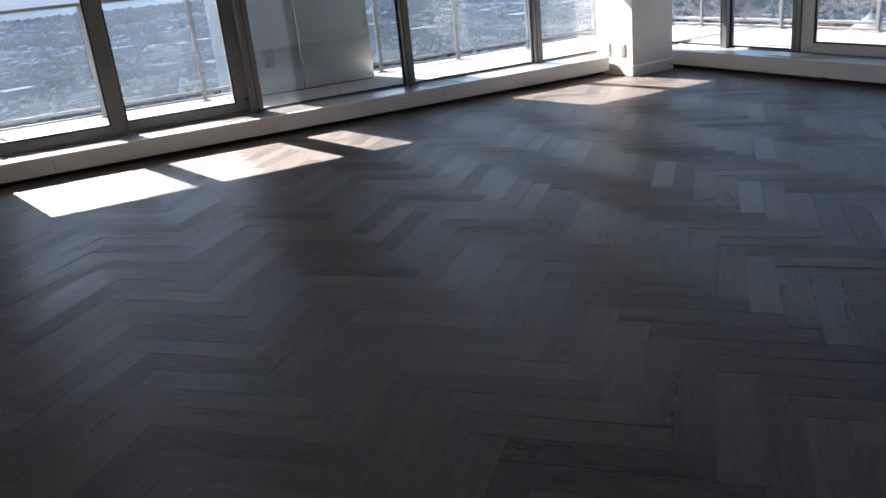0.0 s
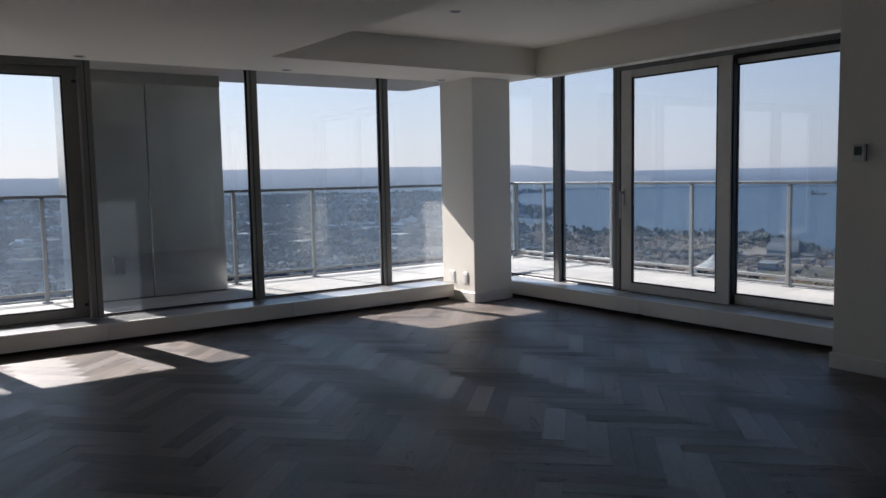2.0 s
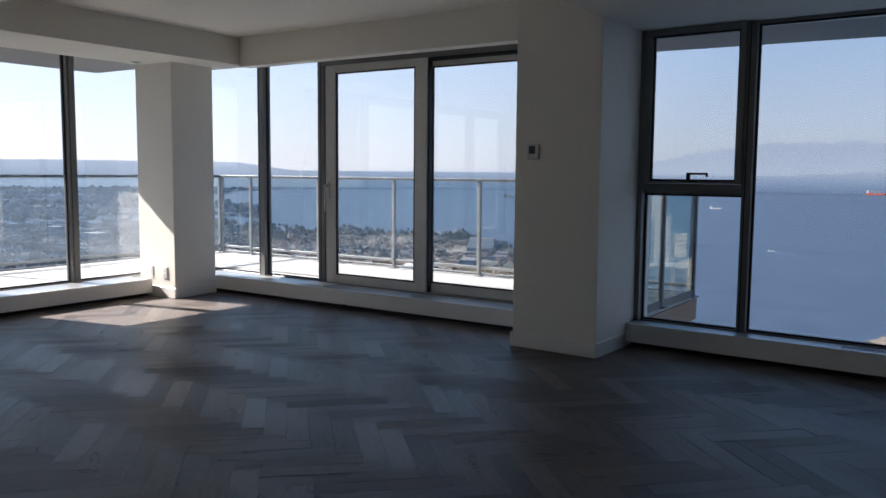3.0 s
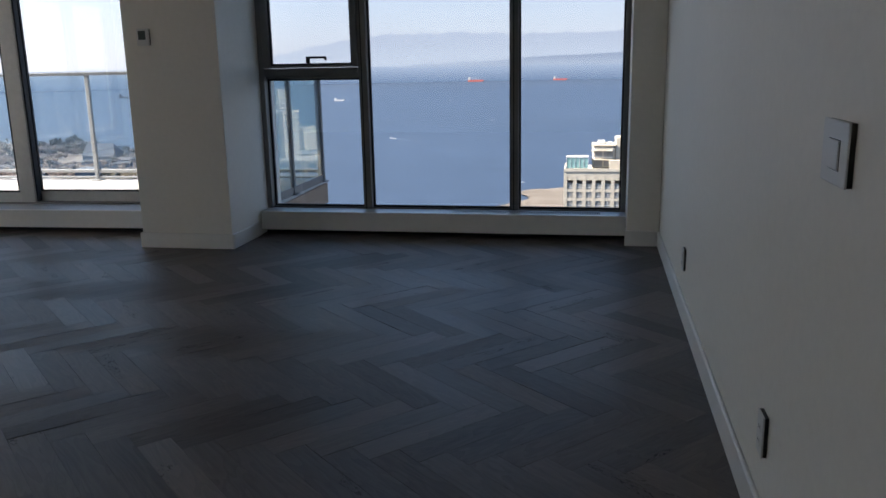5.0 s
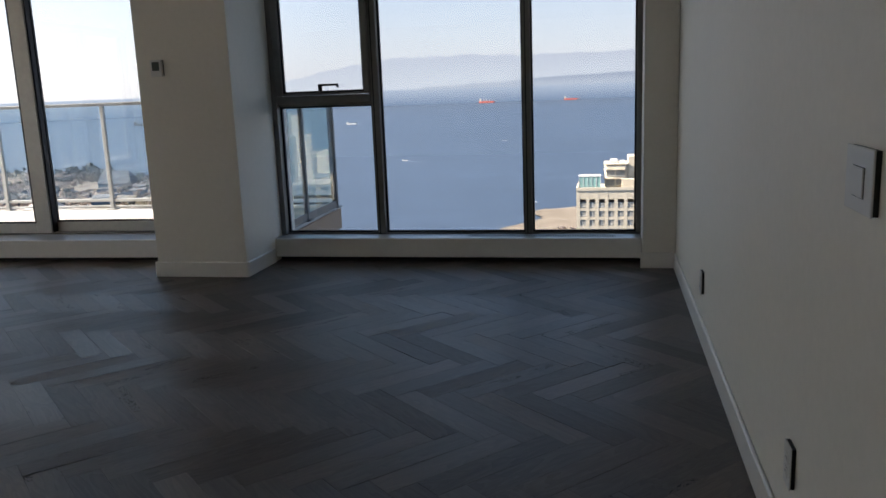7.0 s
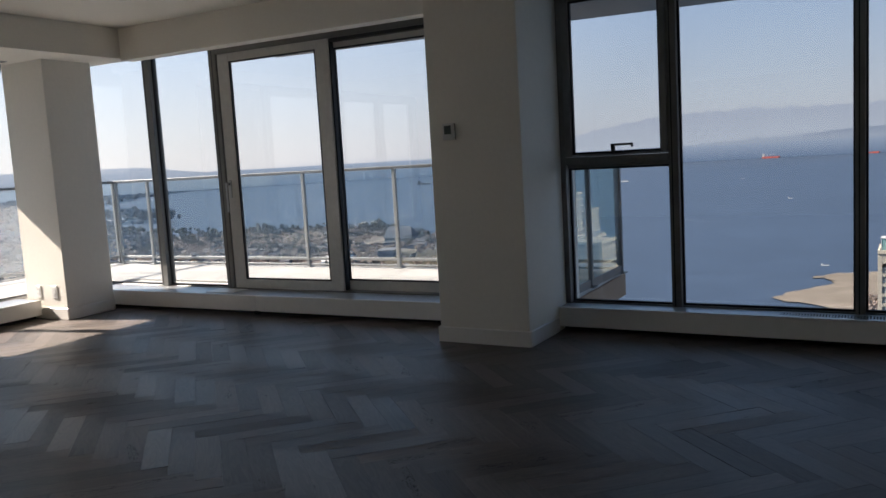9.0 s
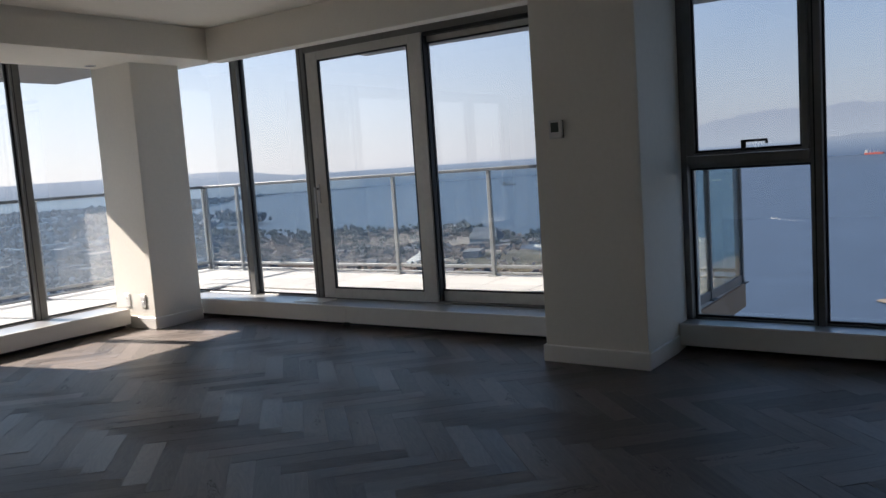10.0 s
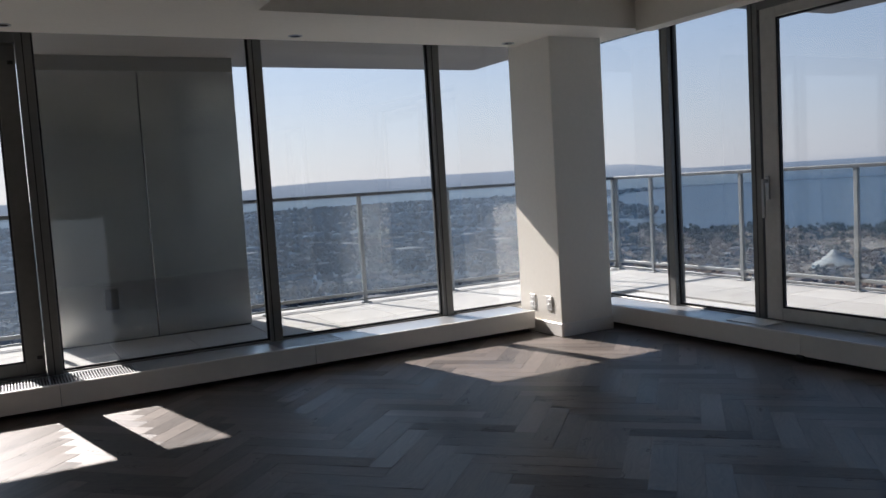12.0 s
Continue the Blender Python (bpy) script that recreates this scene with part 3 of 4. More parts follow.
# ---- balcony ----
balcony = corner(solid("balcony_slab", boxes([(-9.85, -8.0, -9.5, 2.85, -0.14, DECK - 0.05), (-8.0, -2.55, 1.0, 2.85, -0.14, DECK - 0.05)]), TAN, "tan concrete balcony slab round the corner", "balcony"))
deck = corner(solid("balcony_deck", boxes([(-9.8, -8.0, -9.5, 2.8, DECK - 0.049, DECK - 0.02), (-8.0, -2.57, 1.0, 2.8, DECK - 0.049, DECK - 0.02)]), CONCRETE, "pale paved balcony floor in the sun", "balcony floor"))
paver_mesh = {}
STEP = 0.61


def paver(x0, x1, y0, y1):
    key = (round(x1 - x0, 3), round(y1 - y0, 3))
    if key not in paver_mesh:
        w, d = key
        paver_mesh[key] = mesh_of("paver", boxed(-w / 2 + 0.003, w / 2 - 0.003, -d / 2 + 0.003, d / 2 - 0.003, -0.02, 0.0, bevel=0.002), PAVER)
    ob = new("paver", paver_mesh[key])
    ob.parent = deck
    ob.location = ((x0 + x1) / 2, (y0 + y1) / 2, DECK)


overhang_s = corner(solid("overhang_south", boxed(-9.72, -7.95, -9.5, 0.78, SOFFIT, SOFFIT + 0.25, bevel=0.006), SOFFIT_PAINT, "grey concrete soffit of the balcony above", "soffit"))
bm = bmesh.new()
low_v, top_v = [[bm.verts.new((x, y, z)) for x, y in ((-6.44, 0.87), (3.0, 1.0), (3.0, 3.27), (-6.44, 2.27))] for z in (SOFFIT, SOFFIT + 0.25)]
bm.faces.new(low_v[::-1]), bm.faces.new(top_v)
for k in range(4):
    bm.faces.new((low_v[k], low_v[(k + 1) % 4], top_v[(k + 1) % 4], top_v[k]))
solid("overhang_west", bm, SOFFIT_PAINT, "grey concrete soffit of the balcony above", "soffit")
corner(solid("facade_band", boxes([(-8.0, -7.79, EAST_Y, 1.0, HEAD + 0.003, SOFFIT + 0.4), (-7.79, -2.5, 0.81, 0.965, HEAD + 0.003, SOFFIT + 0.4)]), ALU, "grey metal band over the glazing", "facade"))
corner(solid("roof_slab", boxed(-8.0, 3.0, EAST_Y - 0.2, 1.0, SOFFIT + 0.41, SOFFIT + 0.6), CONCRETE, "concrete slab above the flat", "roof"))

solid("facade_band_northwest", boxed(-2.49, 3.0, 0.71, 0.96, LOW + 0.003, SOFFIT + 0.4), ALU, "grey metal band over the sea-view window", "facade")


def railing(name, p0, p1, posts, label, turned=True, low=((0.025, 0.045), (0.085, 0.118)), metal=RAILMETAL, glass=RAIL_GLASS):
    """Glass balustrade between two points: posts on the deck, cap rail, two low rails and a pane to each bay."""
    p0, p1 = Vector((*p0, DECK)), Vector((*p1, DECK))
    d = (p1 - p0).normalized()
    n = Vector((-d.y, d.x, 0))
    total = (p1 - p0).length
    t = thing(name, p0, label, "railing", turned=turned)
    turn = Matrix.Translation(p0) @ Matrix(((d.x, n.x, 0, 0), (d.y, n.y, 0, 0), (0, 0, 1, 0), (0, 0, 0, 1)))

    def bar(pname, a0, a1, b0, b1, z0, z1, mat=RAILMETAL, bevel=0.003, label2=""):
        bm = boxed(a0, a1, b0, b1, z0, z1, bevel=bevel)
        bm.transform(turn)
        return part(pname, bm, mat, t, label2)

    bar("top_rail", 0, total, -0.03, 0.03, 1.115, 1.15, RAILCAP, 0.006, "grey metal cap rail")
    for z0, z1 in low:
        bar("low_rail", 0, total, -0.012, 0.012, z0, z1, metal)
    for a in posts:
        p = bar("post", a - 0.02, a + 0.02, -0.02, 0.02, 0.0, 1.115, metal)
        bm = boxed(a - 0.05, a + 0.05, -0.05, 0.05, 0.0, 0.012, bevel=0.002)
        bm.transform(turn)
        part("foot_plate", bm, metal, p)
    for a0, a1 in zip(posts, posts[1:]):
        g = bar("glass_panel", a0 + 0.03, a1 - 0.03, -0.005, 0.005, low[-1][1] + 0.005, 1.112, glass, 0.0, "clear glass balustrade panel")
        g.visible_shadow = False
    return t


railing("railing", (-9.6, -9.4), (-9.6, 2.65), [0.18 + 1.055 * i for i in range(11)] + [11.05, 12.03], "glass balustrade with pale metal posts and rails")
railing("railing", (-9.6, 2.65), (-2.52, 2.65), [0.04, 0.65, 1.97, 3.26, 4.53, 5.8, 7.04], "glass balustrade with pale metal posts and rails", glass=WEST_RAIL_GLASS)
railing("railing", (-2.6, 2.62), (-2.6, 1.02), [0.03, 0.88, 1.57], "short reflective glass balustrade closing the balcony end", turned=False, low=((0.0, 0.075),), metal=RAILCAP, glass=END_GLASS)

pier = thing("clad_pier", (-9.45, -2.9, DECK), "brushed metal clad pier on the balcony", "pier", kind="structure", turned=True)
part("core", boxed(-9.74, -9.212, -3.722, -2.108, DECK - 0.02, SOFFIT), BLACK, pier, "dark backing behind the cladding joints")
for a0, a1 in ((-3.73, -2.937), (-2.925, -2.10)):
    part("cladding_panel", boxed(-9.211, -9.20, a0, a1, DECK + 0.012, SOFFIT - 0.004, bevel=0.001), STEEL, pier)
part("cladding_panel", boxed(-9.75, -9.212, -3.736, -3.7225, DECK + 0.012, SOFFIT - 0.004, bevel=0.002), STEEL, pier)
part("cladding_panel", boxed(-9.75, -9.212, -2.1075, -2.094, DECK + 0.012, SOFFIT - 0.004, bevel=0.002), STEEL, pier)
part("head_trim", boxed(-9.205, -9.185, -3.73, -2.10, SOFFIT - 0.13, SOFFIT - 0.003, bevel=0.003), FRAME, pier, "dark metal trim under the soffit")
part("outlet_cover", boxed(-9.198, -9.16, -3.35, -3.24, 0.41, 0.585, bevel=0.006), BLACK, pier, "dark grey weatherproof outlet cover")


# ---- the city, the bay and the mountains, far below ----
from mathutils.geometry import tessellate_polygon

GROUND = -100.0
# Blue in the town ground's colour stands in for haze over it.
LAND = material("haze_tinted_town_ground", (0.034, 0.054, 0.082), 0.95, grain=0.18, scale=0.03, stain=0.5, stain_scale=0.005, spec=0.0)
# Brown park ground, its base colour lightened in place of a haze veil.
PARK = material("haze_lightened_park_ground", (0.18, 0.155, 0.138), 0.95, grain=0.35, scale=0.05, stain=0.4, stain_scale=0.011, spec=0.0)
PATH_GRAVEL = material("pale_gravel", (0.16, 0.15, 0.14), 0.95, grain=0.15, scale=0.2, spec=0.0)
SAND = material("beach_sand", (0.165, 0.14, 0.115), 0.95, grain=0.2, scale=0.06, stain=0.1, stain_scale=0.02, spec=0.0)
GRASS = material("dry_park_grass", (0.070, 0.062, 0.046), 0.95, grain=0.3, scale=0.06, stain=0.35, stain_scale=0.015, spec=0.0)
def foliage(name, color):
    """Far tree crowns: dull leaves and twigs that let some light through."""
    m = material(name, color, 0.95, grain=0.3, scale=0.3, per_piece=0.35, spec=0.0)
    n, k = m.node_tree.nodes, m.node_tree.links
    thin, mix = n.new("ShaderNodeBsdfTranslucent"), n.new("ShaderNodeMixShader")
    k.new(n["Principled BSDF"].inputs["Base Color"].links[0].from_socket, thin.inputs["Color"])
    mix.inputs[0].default_value = 0.7
    k.new(n["Principled BSDF"].outputs[0], mix.inputs[1]), k.new(thin.outputs[0], mix.inputs[2])
    k.new(mix.outputs[0], n["Material Output"].inputs["Surface"])
    return m


# Town foliage and street trees carry a painted blue haze tint.
LEAF = foliage("haze_tinted_town_foliage", (0.052, 0.082, 0.120))
# Paler copy for distant trees, with more haze put into the colour.
FAR_LEAF = foliage("haze_tinted_far_foliage", (0.112, 0.155, 0.210))
TWIG = foliage("haze_tinted_bare_street_trees", (0.080, 0.110, 0.148))
# Leafless crowns lightened in colour the same way, as if seen through haze.
BARE = foliage("haze_lightened_bare_trees", (0.37, 0.315, 0.285))
FIR = foliage("park_evergreens", (0.115, 0.128, 0.130))
# Far walls and roofs, bluer and paler to paint in the haze.
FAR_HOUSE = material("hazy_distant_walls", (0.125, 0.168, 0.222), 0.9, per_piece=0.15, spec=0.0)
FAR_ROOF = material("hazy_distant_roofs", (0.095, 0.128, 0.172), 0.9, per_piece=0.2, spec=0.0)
# Nearer houses and their roofs are tinted blue too, for haze.
HOUSE = material("haze_tinted_house_walls", (0.082, 0.117, 0.160), 0.9, per_piece=0.2, spec=0.0)
ROOF = material("haze_tinted_house_roofs", (0.036, 0.044, 0.058), 0.9, per_piece=0.3, spec=0.0)
PARK_ROOF = material("grey_park_roofs", (0.10, 0.10, 0.108), 0.9, per_piece=0.6, spec=0.0)
PALE_ROOF = material("pale_park_roofs", (0.16, 0.16, 0.168), 0.9, per_piece=0.6, spec=0.0)
SLATE = material("slate_blue_roof", (0.045, 0.055, 0.075), 0.8, grain=0.1, scale=0.3, spec=0.2)
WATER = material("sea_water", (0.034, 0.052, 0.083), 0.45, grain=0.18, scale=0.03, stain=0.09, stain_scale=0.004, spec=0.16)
WHITE = material("white_boat_paint", (0.5, 0.49, 0.47), 0.5)
RED = material("red_ship_paint", (0.45, 0.09, 0.06), 0.6)
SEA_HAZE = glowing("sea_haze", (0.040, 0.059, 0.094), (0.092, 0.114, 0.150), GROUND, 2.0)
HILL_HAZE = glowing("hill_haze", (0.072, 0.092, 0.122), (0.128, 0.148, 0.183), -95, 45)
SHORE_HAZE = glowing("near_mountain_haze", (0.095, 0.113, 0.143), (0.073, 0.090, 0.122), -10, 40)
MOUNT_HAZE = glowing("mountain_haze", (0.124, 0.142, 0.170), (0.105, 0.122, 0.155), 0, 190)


def sheet(name, outline, z, mat, label, category):
    """A level sheet inside an outline."""
    pts = [Vector((x, y, z)) for x, y in outline]
    tris = [t if (pts[t[1]] - pts[t[0]]).cross(pts[t[2]] - pts[t[0]]).z > 0 else t[::-1] for t in tessellate_polygon([pts])]
    return from_arrays(name, [tuple(p) for p in pts], [tuple(t) for t in tris], mat, label, category, "structure")


SHORE = [(-370, 740), (-450, 845), (-530, 905), (-610, 925), (-680, 1000), (-775, 1025), (-840, 985), (-935, 965), (-960, 895), (-1080, 935), (-1190, 955), (-1360, 990), (-1500, 1045), (-1520, 1110), (-1440, 1150), (-1335, 1165), (-1385, 1215), (-1620, 1300), (-2100, 1560), (-2450, 1800), (-2570, 1935), (-2870, 2370), (-3030, 2405), (-3096, 2645), (-3500, 3200), (-3560, 3410)]
BEACH = [(120, 760), (40, 705), (-25, 668), (-62, 642), (-66, 634), (-45, 620), (-52, 600), (-82, 548), (-70, 535), (-15, 500), (60, 430), (140, 400)]


def rounded(pts, times=2):
    """The outline with its corners cut off again and again."""
    for k in range(times):
        cut = [pts[0]]
        for (x0, y0), (x1, y1) in zip(pts, pts[1:]):
            cut += [(x0 * 0.75 + x1 * 0.25, y0 * 0.75 + y1 * 0.25), (x0 * 0.25 + x1 * 0.75, y0 * 0.25 + y1 * 0.75)]
        pts = cut + [pts[-1]]
    return pts


BEACH = [(x + 2.5 * math.sin(i * 2.4), y + 3.5 * math.sin(i * 1.7)) for i, (x, y) in enumerate(rounded(BEACH))]
SHORE = [(x + 5 * math.sin(i * 2.1), y + 7 * math.sin(i * 1.3 + 1)) for i, (x, y) in enumerate(rounded(SHORE))]
sheet("ground", [(4900 * math.cos(a), 4900 * math.sin(a)) for a in [i * math.tau / 64 for i in range(64)]], GROUND - 1.5, LAND, "town ground far below, tinted blue for haze", "ground")
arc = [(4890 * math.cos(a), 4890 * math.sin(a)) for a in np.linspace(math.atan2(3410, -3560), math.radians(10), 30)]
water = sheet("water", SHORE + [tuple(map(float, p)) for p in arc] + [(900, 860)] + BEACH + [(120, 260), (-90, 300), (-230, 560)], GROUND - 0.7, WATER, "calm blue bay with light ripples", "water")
sheet("beach", BEACH + [(220, 420), (220, 740)], GROUND, SAND, "pale sandy beach spit", "beach")
sheet("park_ground", [p for p in SHORE if p[0] > -1250] + [(-1250, 860), (-1080, 800), (-820, 520), (-420, 340), (-240, 550)], GROUND - 1.35, PARK, "brown winter park and lots by the water", "ground")
sheet("park_lawn", [(-300, 650), (-370, 745), (-430, 800), (-520, 760), (-470, 640), (-370, 560)], GROUND - 1.2, GRASS, "dull olive-brown winter park lawn", "lawn")
sheet("pond", [(-440, 775), (-395, 790), (-425, 828), (-490, 838), (-495, 800)], GROUND - 0.4, WATER, "small marina basin", "water")


def ring(name, radius, az0, az1, low, height, mat, label):
    """A far band round the horizon; azimuth in degrees from +y towards -x."""
    n = 160
    az = [radians(az0 + (az1 - az0) * i / n) for i in range(n + 1)]
    vs = [(-radius * math.sin(a), radius * math.cos(a), low) for a in az] + [(-radius * math.sin(a), radius * math.cos(a), height(math.degrees(a))) for a in az]
    fs = [(i, i + 1, n + 2 + i, n + 1 + i) for i in range(n)]
    return from_arrays(name, vs, fs, mat, label, "backdrop", "structure")


def wob(a, seed, rows):
    return sum(h * noise.noise(Vector((a * f, seed, 0.3))) for f, h in rows)


def step(a, a0, a1):
    """A smooth rise from 0 at a0 to 1 at a1, whichever is larger."""
    u = max(0.0, min(1.0, (a - a0) / (a1 - a0)))
    return u * u * (3 - 2 * u)


# Horizon rings glow by themselves; their colours hold the painted haze.
ring("backdrop", 4880, -180, 180, GROUND - 2, lambda a: 1.5, SEA_HAZE, "glowing band of painted haze where sea and sky meet")
ring("backdrop", 4860, -30, 28, -6, lambda a: 40 + 130 * step(a, 26, 14) + 8 * step(a, 2, -8) + 24 * math.exp(-((a - 9.1) / 0.9) ** 2) + wob(a, 4.0, ((0.5, 14), (1.3, 12), (4, 7), (11, 3))) + 10 * noise.noise(Vector((a * 2.3, 1.7, 0))) + 5 * noise.noise(Vector((a * 9.0, 2.7, 0))) - 175 * (1 - step(a, 28.2, 21.5)), MOUNT_HAZE, "mountains across the bay, haze painted as a pale blue glow")
ring("backdrop", 4840, -30, 14, -14, lambda a: -13 + 15 * step(a, 14, 12) + 47 * step(a, 13.0, -2) + wob(a, 9.0, ((0.6, 7), (3, 3), (9, 2))) * step(a, 14, 11), SHORE_HAZE, "wooded shore across the bay, haze painted as a bluish glow")
ring("backdrop", 4840, 42, 180, -95, lambda a: 49 * step(a, 45.0, 52) - 30 * (1 - step(a, 43, 47)) - 25 * step(a, 73, 79) + wob(a, 2.0, ((0.25, 5), (1.4, 3), (8, 2.0))), HILL_HAZE, "low wooded hills on the skyline, haze painted as a glow")

rng = np.random.default_rng(7)


def inside(poly, x, y):
    hit = False
    for (x0, y0), (x1, y1) in zip(poly, poly[1:] + poly[:1]):
        if (y0 > y) != (y1 > y) and x < (x1 - x0) * (y - y0) / (y1 - y0) + x0:
            hit = not hit
    return hit


WET = SHORE + [tuple(map(float, p)) for p in arc] + [(900, 860)] + BEACH + [(120, 260), (-90, 300), (-230, 560)]
LAWN = [(-300, 650), (-370, 745), (-430, 800), (-520, 760), (-470, 640), (-370, 560)]
POND = [(-440, 775), (-395, 790), (-425, 828), (-490, 838), (-495, 800)]


def land_spots(count, az0, az1, r0, r1, power=1.0):
    out = []
    while len(out) < count:
        a = radians(rng.uniform(az0, az1))
        r = r0 + (r1 - r0) * rng.random() ** power
        x, y = -r * math.sin(a), r * math.cos(a)
        if math.hypot(x + 522, y - 668) > 34 and not (-625 < x < -530 and 805 < y < 895) and not inside(WET, x, y) and not inside(POND, x, y) and not (inside(LAWN, x, y) and rng.random() < 0.9):
            out.append((x, y, r))
    return out


def town(name, spots, lo, hi, tall, label, roof=None, wall=None):
    """Small gabled and flat-roofed buildings, lined up with the street grid."""
    wv, wf, rv, rf = [], [], [], []
    for x, y, r in spots:
        w, d, h = rng.uniform(lo, hi), rng.uniform(lo, hi * 1.4), rng.uniform(4, tall)
        if rng.random() < 0.06:
            w, d, h = w * 2.2, d * 2.0, h * 1.3
        a = 0.35 + (0 if rng.random() < 0.5 else math.pi / 2)
        c, s = math.cos(a), math.sin(a)

        def at(u, v, z):
            return (x + u * c - v * s, y + u * s + v * c, GROUND - 1.5 + z)

        b = len(wv)
        wv += [at(u, v, z) for z in (0, h) for u, v in ((-w / 2, -d / 2), (w / 2, -d / 2), (w / 2, d / 2), (-w / 2, d / 2))]
        wf += [(b, b + 1, b + 5, b + 4), (b + 1, b + 2, b + 6, b + 5), (b + 2, b + 3, b + 7, b + 6), (b + 3, b, b + 4, b + 7)]
        b = len(rv)
        peak = h + (rng.uniform(1.5, 3) if w < 14 else 0.4)
        o = 0.4
        rv += [at(-w / 2 - o, -d / 2 - o, h), at(w / 2 + o, -d / 2 - o, h), at(w / 2 + o, d / 2 + o, h), at(-w / 2 - o, d / 2 + o, h), at(0, -d / 2, peak), at(0, d / 2, peak)]
        rf += [(b, b + 4, b + 5, b + 3), (b + 1, b + 2, b + 5, b + 4), (b, b + 1, b + 4), (b + 2, b + 3, b + 5)]
    from_arrays(name, wv, wf, wall or HOUSE, label, "houses")
    from_arrays(name, rv, rf, roof or ROOF, "grey and pale roofs of " + label, "roofs")


ICO = bmesh.new()
bmesh.ops.create_icosphere(ICO, subdivisions=1, radius=1.0)
ico_v = np.array([v.co[:] for v in ICO.verts])
ico_f = np.array([[v.index for v in f.verts] for f in ICO.faces])
ICO.free()


def woods(name, spots, lo, hi, label, clumps=5, mat=None):
    """Far trees: a short trunk and a ragged crown of several uneven clumps each."""
    vs, fs, b = [], [], 0
    for x, y, r in spots:
        h = rng.uniform(lo, hi)
        for i in range(clumps):
            q = ico_v * (h * rng.uniform(0.6, 1.25) / (clumps + 1) ** 0.8) * rng.uniform(0.6, 1.4, (len(ico_v), 1))
            q = q * (1, 1, 1.2) + (x + rng.normal(0, h * 0.2), y + rng.normal(0, h * 0.2), GROUND - 1.5 + h * rng.uniform(0.35, 0.8))
            vs.append(q), fs.append(ico_f + b)
            b += len(q)
        t = np.array([(x - 0.3, y, GROUND - 2), (x + 0.3, y, GROUND - 2), (x, y + 0.4, GROUND - 2), (x, y, GROUND + h * 0.6)])
        vs.append(t), fs.append(np.array([(0, 1, 3), (1, 2, 3), (2, 0, 3)]) + b)
        b += 4
    from_arrays(name, np.concatenate(vs).tolist(), np.concatenate(fs).tolist(), mat or LEAF, label, "trees")


def patches(spots, scale, keep):
    """Those spots that lie where the town is built up (or, with keep below 0, leafy)."""
    return [p for p in spots if (noise.noise(Vector((p[0] * scale, p[1] * scale, 5.1))) - 0.05) * keep > 0]


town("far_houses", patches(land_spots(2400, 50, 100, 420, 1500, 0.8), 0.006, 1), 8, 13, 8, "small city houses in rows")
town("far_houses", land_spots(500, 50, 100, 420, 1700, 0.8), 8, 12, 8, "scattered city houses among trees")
town("far_houses", patches(land_spots(2200, 48, 100, 1400, 4300, 1.0), 0.003, 1), 11, 20, 10, "haze-tinted distant city houses in rows", FAR_ROOF, FAR_HOUSE)
town("far_houses", land_spots(70, 50, 100, 500, 3000, 0.8), 14, 26, 22, "mid-rise blocks standing out of the city", PALE_ROOF)
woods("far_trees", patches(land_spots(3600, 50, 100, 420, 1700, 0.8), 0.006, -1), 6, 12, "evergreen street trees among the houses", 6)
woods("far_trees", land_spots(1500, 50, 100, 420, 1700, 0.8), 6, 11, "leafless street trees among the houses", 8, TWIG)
woods("far_trees", patches(land_spots(7500, 44, 100, 1600, 4500, 1.0), 0.003, -1), 10, 20, "distant tree cover of the city, tinted with painted haze", 3, FAR_LEAF)
town("far_houses", land_spots(230, 24, 50, 480, 1050, 0.8), 6, 14, 6, "low buildings in the waterside park", PARK_ROOF)
woods("far_trees", land_spots(2300, 24, 53, 470, 1330, 0.7), 5, 10, "leafless park trees by the water", 12, BARE)
woods("far_trees", land_spots(300, 24, 55, 640, 1400, 0.5), 7, 15, "evergreen park trees by the water", 12, FIR)
# pale winding paths through the park
for k, (px, py, way, reach) in enumerate(((-330, 520, 150, 420), (-420, 600, 128, 380), (-560, 620, 118, 330), (-350, 700, 160, 300), (-500, 760, 140, 300))):
    left, right = [], []
    for i in range(31):
        a = radians(way + 22 * math.sin(i * 0.33 + k))
        left.append((px - 2.4 * math.sin(a), py + 2.4 * math.cos(a)))
        right.append((px + 2.4 * math.sin(a), py - 2.4 * math.cos(a)))
        px, py = px + reach / 30 * math.cos(a), py + reach / 30 * math.sin(a)
    n = len(left)
    from_arrays("park_path", [(x, y, GROUND - 1.02 - 0.01 * k) for x, y in left + right], [(i, n + i, n + i + 1, i + 1) for i in range(n - 1) if not inside(WET, *left[i])], PATH_GRAVEL, "pale gravel path winding through the park", "path", "structure")
shore_spots = []
for (x0, y0), (x1, y1) in zip(SHORE[3:70], SHORE[4:71]):
    for i in range(int(math.hypot(x1 - x0, y1 - y0) / 7)):
        u, off = rng.random(), rng.uniform(12, 90)
        x, y = x0 + (x1 - x0) * u, y0 + (y1 - y0) * u
        k = 1 - off / math.hypot(x, y)
        if not inside(WET, x * k, y * k):
            shore_spots.append((x * k, y * k, 0))
woods("far_trees", [p for p in shore_spots if p[0] > -1250 and rng.random() < 0.8], 8, 21, "tall evergreens along the shore", 10, FIR)
woods("far_trees", [p for p in shore_spots if p[0] <= -1250], 18, 34, "wooded headlands beyond the inlet, tinted with painted haze", 10, FAR_LEAF)
woods("far_trees", [(x, y, 0) for x, y in ((rng.uniform(-34, 60), rng.uniform(478, 562)) for i in range(170)) if x - 0.35 * (y - 545) > -26], 4, 9, "brown leafless trees behind the beach", 14, BARE)


